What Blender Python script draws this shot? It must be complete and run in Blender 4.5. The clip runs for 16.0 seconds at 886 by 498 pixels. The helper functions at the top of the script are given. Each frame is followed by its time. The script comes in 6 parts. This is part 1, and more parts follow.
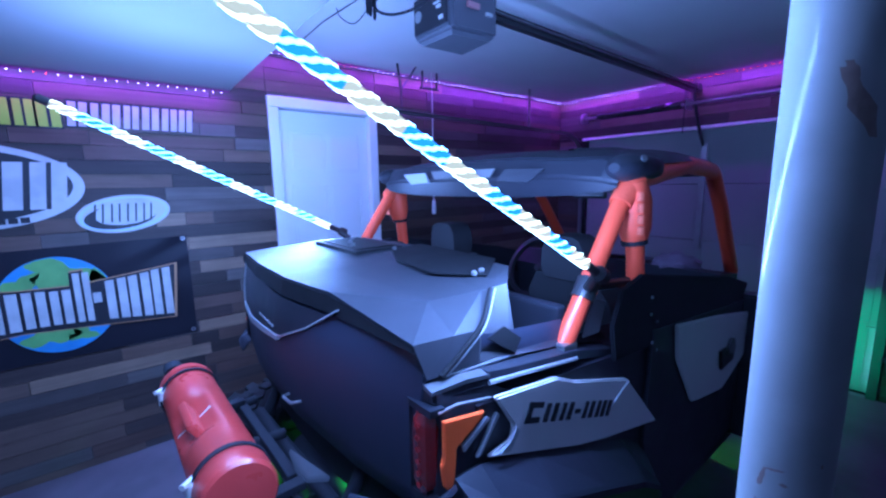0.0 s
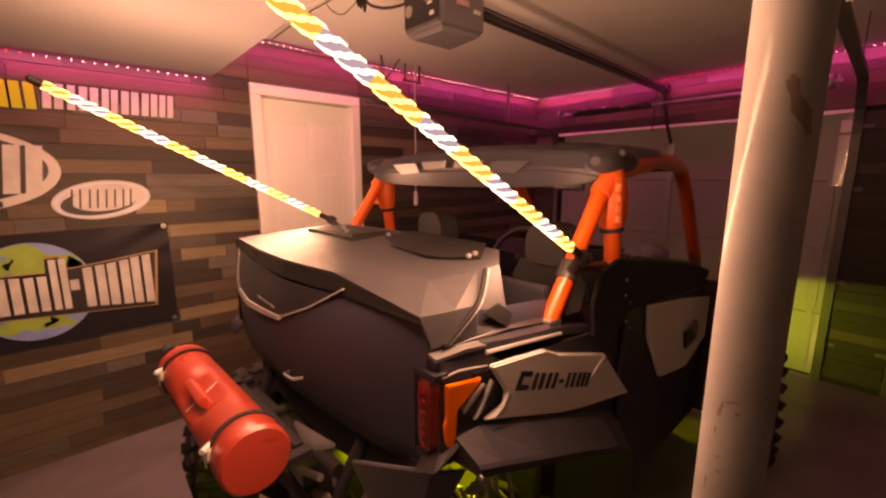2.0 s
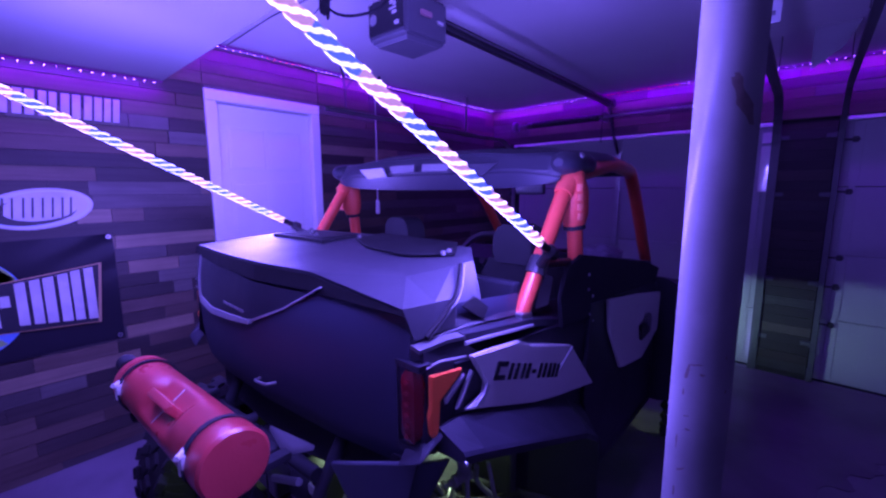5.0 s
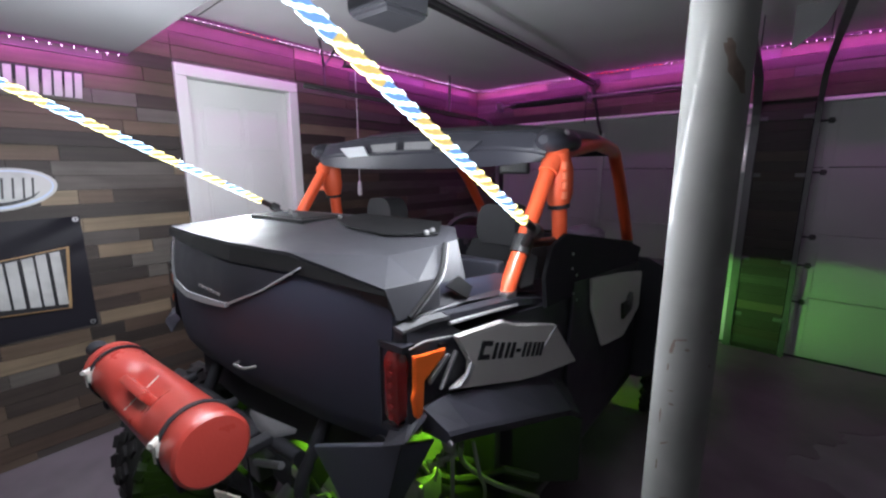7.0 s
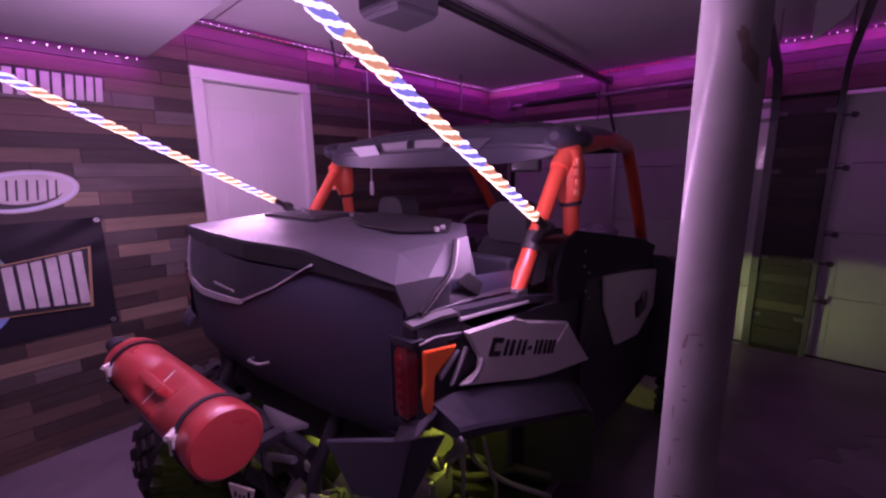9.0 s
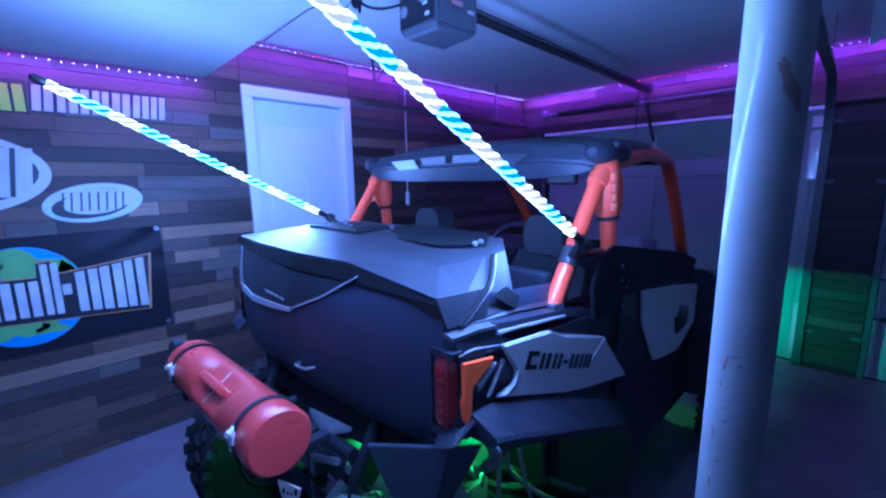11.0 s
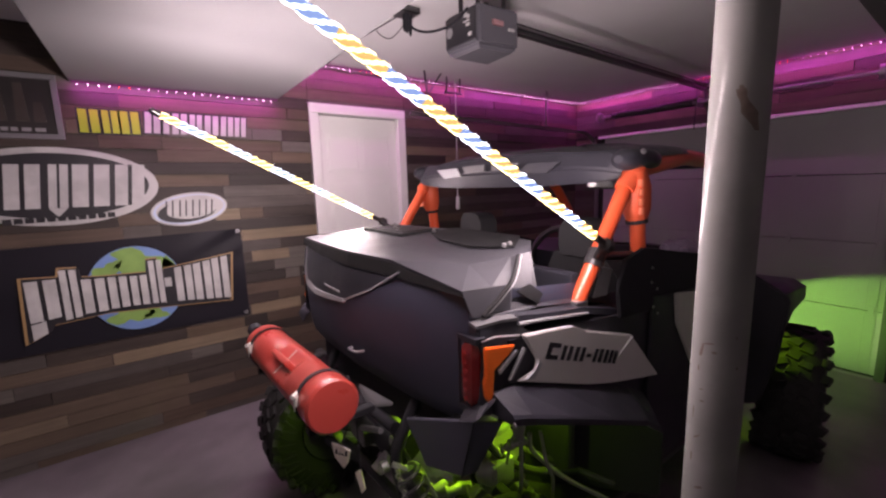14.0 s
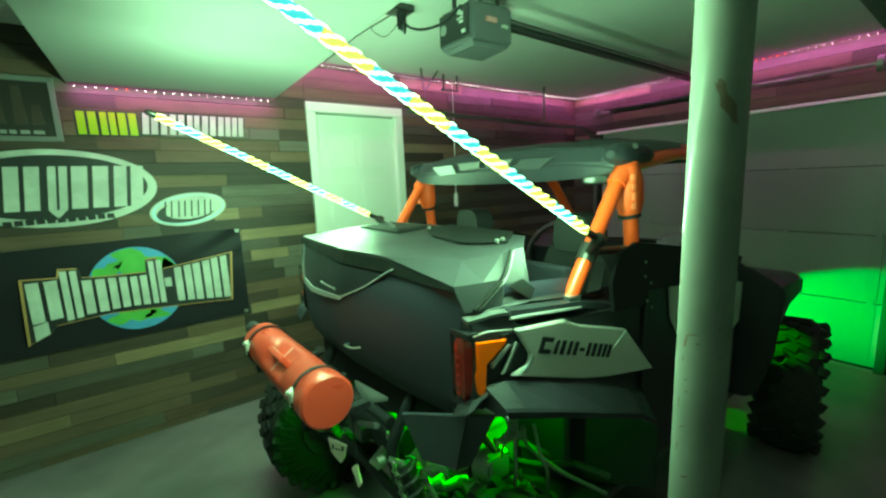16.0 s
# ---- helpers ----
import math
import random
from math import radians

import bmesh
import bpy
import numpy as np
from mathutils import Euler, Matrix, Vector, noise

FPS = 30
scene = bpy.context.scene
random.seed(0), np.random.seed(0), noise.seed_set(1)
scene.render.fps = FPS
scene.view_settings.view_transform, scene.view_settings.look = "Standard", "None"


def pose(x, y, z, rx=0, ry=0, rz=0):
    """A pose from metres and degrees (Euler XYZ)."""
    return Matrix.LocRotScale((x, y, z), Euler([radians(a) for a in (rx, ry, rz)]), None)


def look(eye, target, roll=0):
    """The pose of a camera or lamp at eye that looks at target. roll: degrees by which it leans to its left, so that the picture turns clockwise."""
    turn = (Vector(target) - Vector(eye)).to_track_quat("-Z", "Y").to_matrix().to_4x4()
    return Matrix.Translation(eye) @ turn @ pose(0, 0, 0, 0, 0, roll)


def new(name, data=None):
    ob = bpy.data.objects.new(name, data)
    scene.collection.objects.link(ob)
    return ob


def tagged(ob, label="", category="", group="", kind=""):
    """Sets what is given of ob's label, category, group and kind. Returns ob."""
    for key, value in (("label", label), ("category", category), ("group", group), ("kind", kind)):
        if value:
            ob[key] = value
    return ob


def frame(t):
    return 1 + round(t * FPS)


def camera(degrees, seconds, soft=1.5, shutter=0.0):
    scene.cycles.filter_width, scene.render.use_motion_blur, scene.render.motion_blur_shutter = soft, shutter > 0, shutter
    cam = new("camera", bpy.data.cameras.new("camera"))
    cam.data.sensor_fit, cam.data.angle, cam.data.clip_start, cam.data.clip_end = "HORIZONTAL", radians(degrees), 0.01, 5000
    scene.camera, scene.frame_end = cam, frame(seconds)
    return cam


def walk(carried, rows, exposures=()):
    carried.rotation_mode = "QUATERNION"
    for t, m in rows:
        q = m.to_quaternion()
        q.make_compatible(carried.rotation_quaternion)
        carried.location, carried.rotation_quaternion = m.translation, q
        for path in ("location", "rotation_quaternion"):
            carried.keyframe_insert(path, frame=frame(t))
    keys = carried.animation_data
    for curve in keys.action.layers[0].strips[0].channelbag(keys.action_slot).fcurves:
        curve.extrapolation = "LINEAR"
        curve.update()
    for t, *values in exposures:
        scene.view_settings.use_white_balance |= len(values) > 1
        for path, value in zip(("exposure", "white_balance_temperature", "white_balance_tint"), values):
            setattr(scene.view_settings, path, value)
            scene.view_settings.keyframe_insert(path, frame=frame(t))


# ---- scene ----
cam = camera(95.2, 16.0, soft=2.4)
PATH = [
    (0, (0.457, 0.095, 1.528), (1.677, 1.648, 1.208), -1.0),
    (0.5, (0.445, 0.096, 1.522), (1.664, 1.647, 1.193), -1.0),
    (1, (0.438, 0.096, 1.523), (1.682, 1.624, 1.184), -0.6),
    (1.5, (0.412, 0.092, 1.512), (1.686, 1.594, 1.163), -0.3),
    (2, (0.363, 0.073, 1.516), (1.677, 1.539, 1.164), 0.0),
    (2.5, (0.328, 0.075, 1.508), (1.681, 1.507, 1.164), 0.2),
    (3, (0.291, 0.078, 1.506), (1.665, 1.5, 1.205), 0.1),
    (3.5, (0.293, 0.07, 1.51), (1.694, 1.471, 1.236), -0.4),
    (4, (0.309, 0.078, 1.498), (1.736, 1.453, 1.228), -0.6),
    (6.5, (0.305, 0.087, 1.474), (1.818, 1.349, 1.126), 0.1),
    (7, (0.325, 0.095, 1.468), (1.835, 1.352, 1.093), -0.3),
    (7.5, (0.332, 0.094, 1.463), (1.84, 1.35, 1.075), -0.5),
    (8, (0.333, 0.098, 1.458), (1.826, 1.368, 1.06), -0.7),
    (10.3, (0.294, 0.077, 1.471), (1.714, 1.446, 1.138), -0.8),
    (10.5, (0.289, 0.079, 1.478), (1.692, 1.463, 1.137), -0.8),
    (11, (0.289, 0.079, 1.484), (1.657, 1.499, 1.148), -0.9),
    (11.5, (0.288, 0.089, 1.48), (1.63, 1.532, 1.137), -1.5),
    (12, (0.272, 0.066, 1.492), (1.612, 1.513, 1.158), -2.0),
    (12.5, (0.251, 0.043, 1.494), (1.568, 1.516, 1.183), -2.1),
    (13, (0.257, 0.011, 1.494), (1.505, 1.541, 1.181), -1.8),
    (13.5, (0.248, -0.046, 1.496), (1.436, 1.533, 1.185), -1.5),
    (14, (0.25, -0.071, 1.497), (1.405, 1.532, 1.184), -1.7),
    (14.5, (0.258, -0.077, 1.494), (1.412, 1.525, 1.175), -1.7),
    (15, (0.254, -0.081, 1.484), (1.403, 1.518, 1.131), -1.7),
    (15.5, (0.263, -0.089, 1.482), (1.415, 1.506, 1.122), -2.0),
    (16, (0.265, -0.094, 1.494), (1.411, 1.513, 1.17), -2.4),
]
# exposure and white balance: seconds, stops, kelvin, tint
LIGHT = [
    (0.0, 0.16, 3398, 17.2),
    (0.5, -0.87, 6017, 257.0),
    (1.0, -0.53, 5813, 198.3),
    (1.5, 0.72, 7609, -118.3),
    (2.0, 0.06, 100000, 62.0),
    (2.5, -1.11, 6416, 315.5),
    (3.0, -0.53, 4726, 127.5),
    (3.5, 0.3, 4043, 11.9),
    (4.0, -0.44, 4666, 134.7),
    (6.5, -0.89, 4636, 158.8),
    (7.0, 0.29, 5938, -2.5),
    (7.5, -0.08, 3712, 53.9),
    (8.0, -0.61, 6623, 285.6),
    (8.2, -0.72, 6700, 240.0),
    (10.3, -0.1, 5900, 20.0),
    (10.5, 0.27, 26565, -23.4),
    (11.0, 0.05, 3222, 23.4),
    (11.5, -0.89, 6800, 330.0),
    (12.0, -0.15, 5138, 114.4),
    (12.5, 0.96, 100000, -142.1),
    (13.0, -0.37, 100000, 205.3),
    (13.5, -1.49, 5070, 220.6),
    (14.0, 0.17, 7216, 25.6),
    (14.5, 0.26, 3425, 13.3),
    (15.0, -0.64, 6307, 275.3),
    (15.5, -0.25, 5604, 162.5),
    (16.0, 0.82, 8700, -116.6),
]
walk(cam, [(t, look(eye, target, roll)) for t, eye, target, roll in PATH], LIGHT)

# ---- world and exposure ----
world = bpy.data.worlds.new("night")
world.use_nodes = True
world.node_tree.nodes["Background"].inputs[0].default_value = (0.05, 0.06, 0.1, 1)
world.node_tree.nodes["Background"].inputs[1].default_value = 0.02
scene.world = world

# main numbers of the plan, in metres
WALL_Y, GATE_X, CEIL_Z, SOFFIT_Z = 2.93, 4.37, 2.37, 2.10
MID = 1.20  # the vehicle's centre line


# ---- materials ----
def material(name, colour, rough=0.5, metal=0.0, vary=0.15, scale=8.0, bump=0.0, bump_scale=60.0, coat=0.0, stretch=(1, 1, 1), stain=0.0, stain_scale=1.5, spec=0.5):
    m = bpy.data.materials.new(name)
    m.use_nodes = True
    nt = m.node_tree
    b = nt.nodes["Principled BSDF"]
    b.inputs["Metallic"].default_value = metal
    b.inputs["Roughness"].default_value = rough
    b.inputs["Coat Weight"].default_value = coat
    b.inputs["Specular IOR Level"].default_value = spec
    co = nt.nodes.new("ShaderNodeNewGeometry")
    mp = nt.nodes.new("ShaderNodeMapping")
    mp.inputs["Scale"].default_value = stretch
    nt.links.new(co.outputs["Position"], mp.inputs["Vector"])
    n1 = nt.nodes.new("ShaderNodeTexNoise")
    n1.inputs["Scale"].default_value = scale
    n1.inputs["Detail"].default_value = 6
    nt.links.new(mp.outputs[0], n1.inputs["Vector"])
    lo = [c * (1 - vary) for c in colour] + [1]
    hi = [min(1, c * (1 + vary)) for c in colour] + [1]
    mix = nt.nodes.new("ShaderNodeMix")
    mix.data_type = "RGBA"
    mix.inputs[6].default_value, mix.inputs[7].default_value = lo, hi
    nt.links.new(n1.outputs[0], mix.inputs[0])
    out = mix.outputs[2]
    if stain:
        n2 = nt.nodes.new("ShaderNodeTexNoise")
        n2.inputs["Scale"].default_value = stain_scale
        n2.inputs["Detail"].default_value = 4
        nt.links.new(co.outputs["Position"], n2.inputs["Vector"])
        rp = nt.nodes.new("ShaderNodeValToRGB")
        rp.color_ramp.elements[0].position, rp.color_ramp.elements[1].position = 0.42, 0.62
        nt.links.new(n2.outputs[0], rp.inputs[0])
        mx = nt.nodes.new("ShaderNodeMix")
        mx.data_type = "RGBA"
        mx.blend_type = "MULTIPLY"
        mx.inputs[7].default_value = (1 - stain, 1 - stain, 1 - stain, 1)
        nt.links.new(rp.outputs[0], mx.inputs[0])
        nt.links.new(out, mx.inputs[6])
        out = mx.outputs[2]
    nt.links.new(out, b.inputs["Base Color"])
    rr = nt.nodes.new("ShaderNodeMapRange")
    rr.inputs[3].default_value, rr.inputs[4].default_value = max(0.03, rough - 0.1), min(1, rough + 0.1)
    nt.links.new(n1.outputs[0], rr.inputs[0])
    nt.links.new(rr.outputs[0], b.inputs["Roughness"])
    if bump:
        n3 = nt.nodes.new("ShaderNodeTexNoise")
        n3.inputs["Scale"].default_value = bump_scale
        n3.inputs["Detail"].default_value = 3
        nt.links.new(mp.outputs[0], n3.inputs["Vector"])
        bp = nt.nodes.new("ShaderNodeBump")
        bp.inputs["Strength"].default_value = bump
        bp.inputs["Distance"].default_value = 0.004
        nt.links.new(n3.outputs[0], bp.inputs["Height"])
        nt.links.new(bp.outputs[0], b.inputs["Normal"])
    return m


def glow(name, colour, strength):
    m = bpy.data.materials.new(name)
    m.use_nodes = True
    b = m.node_tree.nodes["Principled BSDF"]
    b.inputs["Base Color"].default_value = (0.02, 0.02, 0.02, 1)
    b.inputs["Emission Color"].default_value = (*colour, 1)
    b.inputs["Emission Strength"].default_value = strength
    return m


def clear_glow(name, colour, strength):
    """Clear plastic that gives off light of its own."""
    m = bpy.data.materials.new(name)
    m.use_nodes = True
    nt = m.node_tree
    nt.nodes.remove(nt.nodes["Principled BSDF"])
    tr, em, add = nt.nodes.new("ShaderNodeBsdfTransparent"), nt.nodes.new("ShaderNodeEmission"), nt.nodes.new("ShaderNodeAddShader")
    em.inputs[0].default_value, em.inputs[1].default_value = (*colour, 1), strength
    nt.links.new(tr.outputs[0], add.inputs[0])
    nt.links.new(em.outputs[0], add.inputs[1])
    nt.links.new(add.outputs[0], nt.nodes["Material Output"].inputs[0])
    return m


MIXED = [(0.0, (0.034, 0.025, 0.021)), (0.16, (0.082, 0.056, 0.041)), (0.3, (0.05, 0.038, 0.032)), (0.44, (0.105, 0.076, 0.055)), (0.56, (0.068, 0.058, 0.052)),
         (0.68, (0.044, 0.03, 0.025)), (0.78, (0.1, 0.088, 0.078)), (0.88, (0.072, 0.047, 0.035)), (0.955, (0.16, 0.122, 0.085))]


def plank_material(name, along, tone=1.0, tones=MIXED):
    """Reclaimed boards: a tone of its own for each board, with grain along it."""
    m = bpy.data.materials.new(name)
    m.use_nodes = True
    nt = m.node_tree
    b = nt.nodes["Principled BSDF"]
    info = nt.nodes.new("ShaderNodeObjectInfo")
    rp = nt.nodes.new("ShaderNodeValToRGB")
    rp.color_ramp.interpolation = "CONSTANT"
    els = rp.color_ramp.elements
    els[0].position, els[0].color = tones[0][0], (*tones[0][1], 1)
    els.remove(els[1])
    for p, c in tones[1:]:
        e = els.new(p)
        e.color = (*c, 1)
    nt.links.new(info.outputs["Random"], rp.inputs[0])
    geo = nt.nodes.new("ShaderNodeNewGeometry")
    add = nt.nodes.new("ShaderNodeVectorMath")
    mul = nt.nodes.new("ShaderNodeVectorMath")
    mul.operation = "SCALE"
    mul.inputs[0].default_value = (7, 7, 7)
    nt.links.new(info.outputs["Random"], mul.inputs["Scale"])
    nt.links.new(geo.outputs["Position"], add.inputs[0])
    nt.links.new(mul.outputs[0], add.inputs[1])
    mp = nt.nodes.new("ShaderNodeMapping")
    mp.inputs["Scale"].default_value = (2.2, 40, 40) if along == "x" else (40, 2.2, 40)
    nt.links.new(add.outputs[0], mp.inputs[0])
    n1 = nt.nodes.new("ShaderNodeTexNoise")
    n1.inputs["Scale"].default_value, n1.inputs["Detail"].default_value, n1.inputs["Distortion"].default_value = 1.0, 6, 0.6
    nt.links.new(mp.outputs[0], n1.inputs[0])
    n2 = nt.nodes.new("ShaderNodeTexNoise")
    n2.inputs["Scale"].default_value, n2.inputs["Detail"].default_value = 5.0, 4
    nt.links.new(add.outputs[0], n2.inputs[0])
    g = nt.nodes.new("ShaderNodeMapRange")
    g.inputs[3].default_value, g.inputs[4].default_value = 0.9 * tone, 2.4 * tone
    nt.links.new(n1.outputs[0], g.inputs[0])
    g2 = nt.nodes.new("ShaderNodeMapRange")
    g2.inputs[3].default_value, g2.inputs[4].default_value = 0.65, 1.35
    nt.links.new(n2.outputs[0], g2.inputs[0])
    k = nt.nodes.new("ShaderNodeMath")
    k.operation = "MULTIPLY"
    nt.links.new(g.outputs[0], k.inputs[0])
    nt.links.new(g2.outputs[0], k.inputs[1])
    sc = nt.nodes.new("ShaderNodeVectorMath")
    sc.operation = "SCALE"
    nt.links.new(rp.outputs[0], sc.inputs[0])
    nt.links.new(k.outputs[0], sc.inputs["Scale"])
    nt.links.new(sc.outputs[0], b.inputs["Base Color"])
    b.inputs["Roughness"].default_value = 0.62
    bp = nt.nodes.new("ShaderNodeBump")
    bp.inputs["Strength"].default_value, bp.inputs["Distance"].default_value = 0.5, 0.003
    nt.links.new(n1.outputs[0], bp.inputs["Height"])
    nt.links.new(bp.outputs[0], b.inputs["Normal"])
    return m


M_PLANK_X, M_PLANK_Y = plank_material("boards_x", "x", 0.6), plank_material("boards_y", "y", 0.6)
# Same mixed boards for the pier, multiplied down to about a third.
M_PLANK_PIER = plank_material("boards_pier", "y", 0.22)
M_PLANK_TAN = plank_material("boards_tan", "x", 0.63, [(0.0, (0.215, 0.165, 0.11)), (0.5, (0.18, 0.135, 0.09))])
M_PLANK_DARK = plank_material("boards_dark", "x", 0.63, [(0.0, (0.03, 0.023, 0.02)), (0.5, (0.042, 0.031, 0.026))])
M_PLANK_BROWN = plank_material("boards_brown", "x", 0.63, [(0.0, (0.105, 0.073, 0.05)), (0.5, (0.088, 0.06, 0.044))])
M_PLANK_GREY = plank_material("boards_grey", "x", 0.63, [(0.0, (0.1, 0.088, 0.078)), (0.5, (0.082, 0.07, 0.062))])
M_SHEATH = material("dark_backing", (0.02, 0.017, 0.016), 0.9)
M_WHITE = material("white_drywall", (0.72, 0.72, 0.72), 0.75, vary=0.04, scale=3, bump=0.12, bump_scale=90, stain=0.06, stain_scale=1.2)
M_BACKWALL = material("grey_bounce_wall", (0.5, 0.49, 0.48), 0.8, vary=0.15, scale=3, bump=0.12, bump_scale=90, stain=0.15)
M_DOOR = material("white_door_paint", (0.83, 0.83, 0.82), 0.42, vary=0.04, scale=4, bump=0.05, bump_scale=40)
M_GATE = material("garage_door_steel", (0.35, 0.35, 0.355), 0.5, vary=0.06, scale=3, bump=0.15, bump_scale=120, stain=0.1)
M_FLOOR = material("garage_concrete", (0.2, 0.19, 0.2), 0.36, vary=0.25, scale=5, bump=0.12, bump_scale=70, stain=0.4, stain_scale=1.3)
M_COAT = material("dark_floor_coating", (0.125, 0.106, 0.12), 0.42, vary=0.3, scale=4, bump=0.08, bump_scale=60, stain=0.35, stain_scale=2.2)
M_POST = material("post_paint", (0.19, 0.19, 0.184), 0.72, spec=0.2, vary=0.08, scale=9, bump=0.06, bump_scale=25, coat=0.22, stain=0.2, stain_scale=7)
M_POST.node_tree.nodes["Principled BSDF"].inputs["Coat Roughness"].default_value = 0.13
M_SCUFF = material("scuffed_primer", (0.1, 0.075, 0.06), 0.7, vary=0.4, scale=90)
M_BLACK = material("black_plastic", (0.026, 0.026, 0.034), 0.4, vary=0.2, scale=12, bump=0.15, bump_scale=420, spec=0.28)
M_VOID = material("dark_hatch_plastic", (0.008, 0.008, 0.009), 0.7, vary=0.3, scale=15, spec=0.2)
M_COVER = material("grained_black_cover", (0.036, 0.036, 0.043), 0.55, vary=0.35, scale=6, bump=0.2, bump_scale=500, stain=0.32, stain_scale=6, spec=0.4)
M_GATEP = material("tailgate_plastic", (0.028, 0.03, 0.052), 0.55, vary=0.2, scale=7, bump=0.2, bump_scale=480)
M_FLAP = material("mud_flap_plastic", (0.05, 0.052, 0.075), 0.42, vary=0.25, scale=6, bump=0.1, bump_scale=300)
M_DARK = material("deep_black_rubber", (0.022, 0.022, 0.027), 0.75, vary=0.25, scale=20, bump=0.2, bump_scale=120, spec=0.2)
M_TYRE = material("tyre_rubber", (0.02, 0.02, 0.02), 0.75, vary=0.35, scale=14, bump=0.3, bump_scale=90, stain=0.2, stain_scale=6, spec=0.25)
M_STEEL = material("dull_steel", (0.38, 0.38, 0.39), 0.4, metal=0.9, vary=0.2, scale=14)
M_FRAME = material("black_frame_paint", (0.03, 0.03, 0.032), 0.35, vary=0.25, scale=16, coat=0.2)
M_CAGE = material("orange_red_cage", (0.66, 0.09, 0.03), 0.36, vary=0.1, scale=10, coat=0.35, bump=0.04, bump_scale=60)
M_PAD = material("orange_red_pad", (0.64, 0.096, 0.035), 0.55, vary=0.14, scale=18, bump=0.3, bump_scale=120)
M_PATCH = material("faded_orange_patch", (0.66, 0.17, 0.09), 0.5, vary=0.15, scale=30)
M_ORANGE = material("orange_insert", (0.93, 0.17, 0.02), 0.4, vary=0.06, scale=10, bump=0.1, bump_scale=300)
M_SILVER = material("satin_silver_panel", (0.6, 0.585, 0.57), 0.38, metal=0.0, vary=0.06, scale=8, coat=0.2)
M_SKIN = material("grey_door_skin", (0.5, 0.5, 0.47), 0.4, vary=0.07, scale=8)
M_GREYTRIM = material("grey_trim", (0.3, 0.3, 0.31), 0.32, metal=0.3, vary=0.08, scale=10)
M_PALETRIM = material("pale_trim", (0.38, 0.39, 0.41), 0.32, metal=0.2, vary=0.06, scale=10)
M_RED = material("red_canister_plastic", (0.47, 0.058, 0.045), 0.3, vary=0.1, scale=9, bump=0.1, bump_scale=160, coat=0.1, stain=0.1, stain_scale=9)
M_PALE = material("pale_clip_plastic", (0.68, 0.66, 0.62), 0.5, vary=0.08, scale=30)
M_LENS = material("red_lens", (0.15, 0.008, 0.008), 0.16, vary=0.25, scale=30, coat=0.7)
M_LENSDOT = material("red_lens_reflector", (0.24, 0.02, 0.02), 0.2, vary=0.2, scale=40, coat=0.7)
M_TRACK = material("dull_dark_steel", (0.1, 0.1, 0.105), 0.5, metal=0.5, vary=0.2, scale=14)
# White ceiling paint darkened to hold down the whips' light on the soffit.
M_SOFFIT = material("white_paint_darkened", (0.26, 0.26, 0.27), 0.85, vary=0.05, scale=3, bump=0.12, bump_scale=90, stain=0.06, stain_scale=1.2)
M_BADGE = material("faded_red_label", (0.36, 0.2, 0.21), 0.5, vary=0.1, scale=40)
M_INSET = material("dark_grey_inset", (0.09, 0.09, 0.096), 0.4, vary=0.1, scale=12)
M_SEAT = material("charcoal_seat_cloth", (0.015, 0.015, 0.018), 0.8, vary=0.2, scale=20, bump=0.3, bump_scale=300)
M_OPENER = material("dark_opener_case", (0.085, 0.085, 0.1), 0.4, vary=0.12, scale=8, bump=0.1, bump_scale=200)
M_OPENB = material("opener_lens_plastic", (0.1, 0.1, 0.115), 0.4, vary=0.05, scale=8)
M_CLOTH = material("black_banner_vinyl", (0.011, 0.01, 0.016), 0.55, spec=0.25, vary=0.2, scale=5, bump=0.1, bump_scale=20)
M_INK = material("white_vinyl", (0.5, 0.5, 0.5), 0.55, vary=0.12, scale=14, stain=0.18, stain_scale=8)
M_LIME = material("lime_vinyl", (0.36, 0.5, 0.03), 0.5, vary=0.08, scale=14)
M_SIGNBLACK = material("black_sign_board", (0.016, 0.016, 0.02), 0.45, vary=0.2, scale=9)
M_SEA = material("printed_blue", (0.14, 0.25, 0.5), 0.5, vary=0.35, scale=7)
M_LAND = material("printed_green", (0.2, 0.36, 0.09), 0.5, vary=0.35, scale=11)
M_RIM = material("printed_gold", (0.35, 0.22, 0.1), 0.5, vary=0.1)
M_HMF = material("pale_blue_vinyl", (0.5, 0.58, 0.74), 0.5, vary=0.1, scale=14)
M_PICTURE = material("dull_print", (0.02, 0.018, 0.018), 0.35, vary=0.5, scale=4)
M_PICFRAME = material("dark_grey_frame", (0.16, 0.16, 0.17), 0.45, vary=0.15)
M_SHADE = material("faint_print_shape", (0.045, 0.036, 0.032), 0.4, vary=0.4, scale=9)
M_TAG = material("pale_tag_card", (0.84, 0.76, 0.66), 0.6, vary=0.05, scale=30)
M_CORD = material("white_cord", (0.6, 0.6, 0.6), 0.6, vary=0.05)
M_CASE = material("purple_cloth_case", (0.2, 0.15, 0.22), 0.6, vary=0.2, scale=9, bump=0.3, bump_scale=40)
M_ENGINE = material("cast_alloy", (0.3, 0.3, 0.28), 0.5, metal=0.5, vary=0.35, scale=22, bump=0.4, bump_scale=60)
G_MAGENTA, G_PINK, G_RED = glow("magenta_tape", (1.0, 0.04, 0.8), 0.15), glow("pink_led", (1.0, 0.6, 0.9), 12.0), glow("red_led", (1.0, 0.06, 0.02), 9.0)
G_WHIP, G_WHIPA = clear_glow("whip_led", (0.74, 0.86, 1.0), 2.8), clear_glow("whip_led_amber", (1.0, 0.88, 0.42), 2.7)
G_SLEEVE, G_SLEEVEA = glow("whip_core", (0.3, 0.5, 1.0), 0.8), glow("whip_core_amber", (1.0, 0.68, 0.24), 0.85)
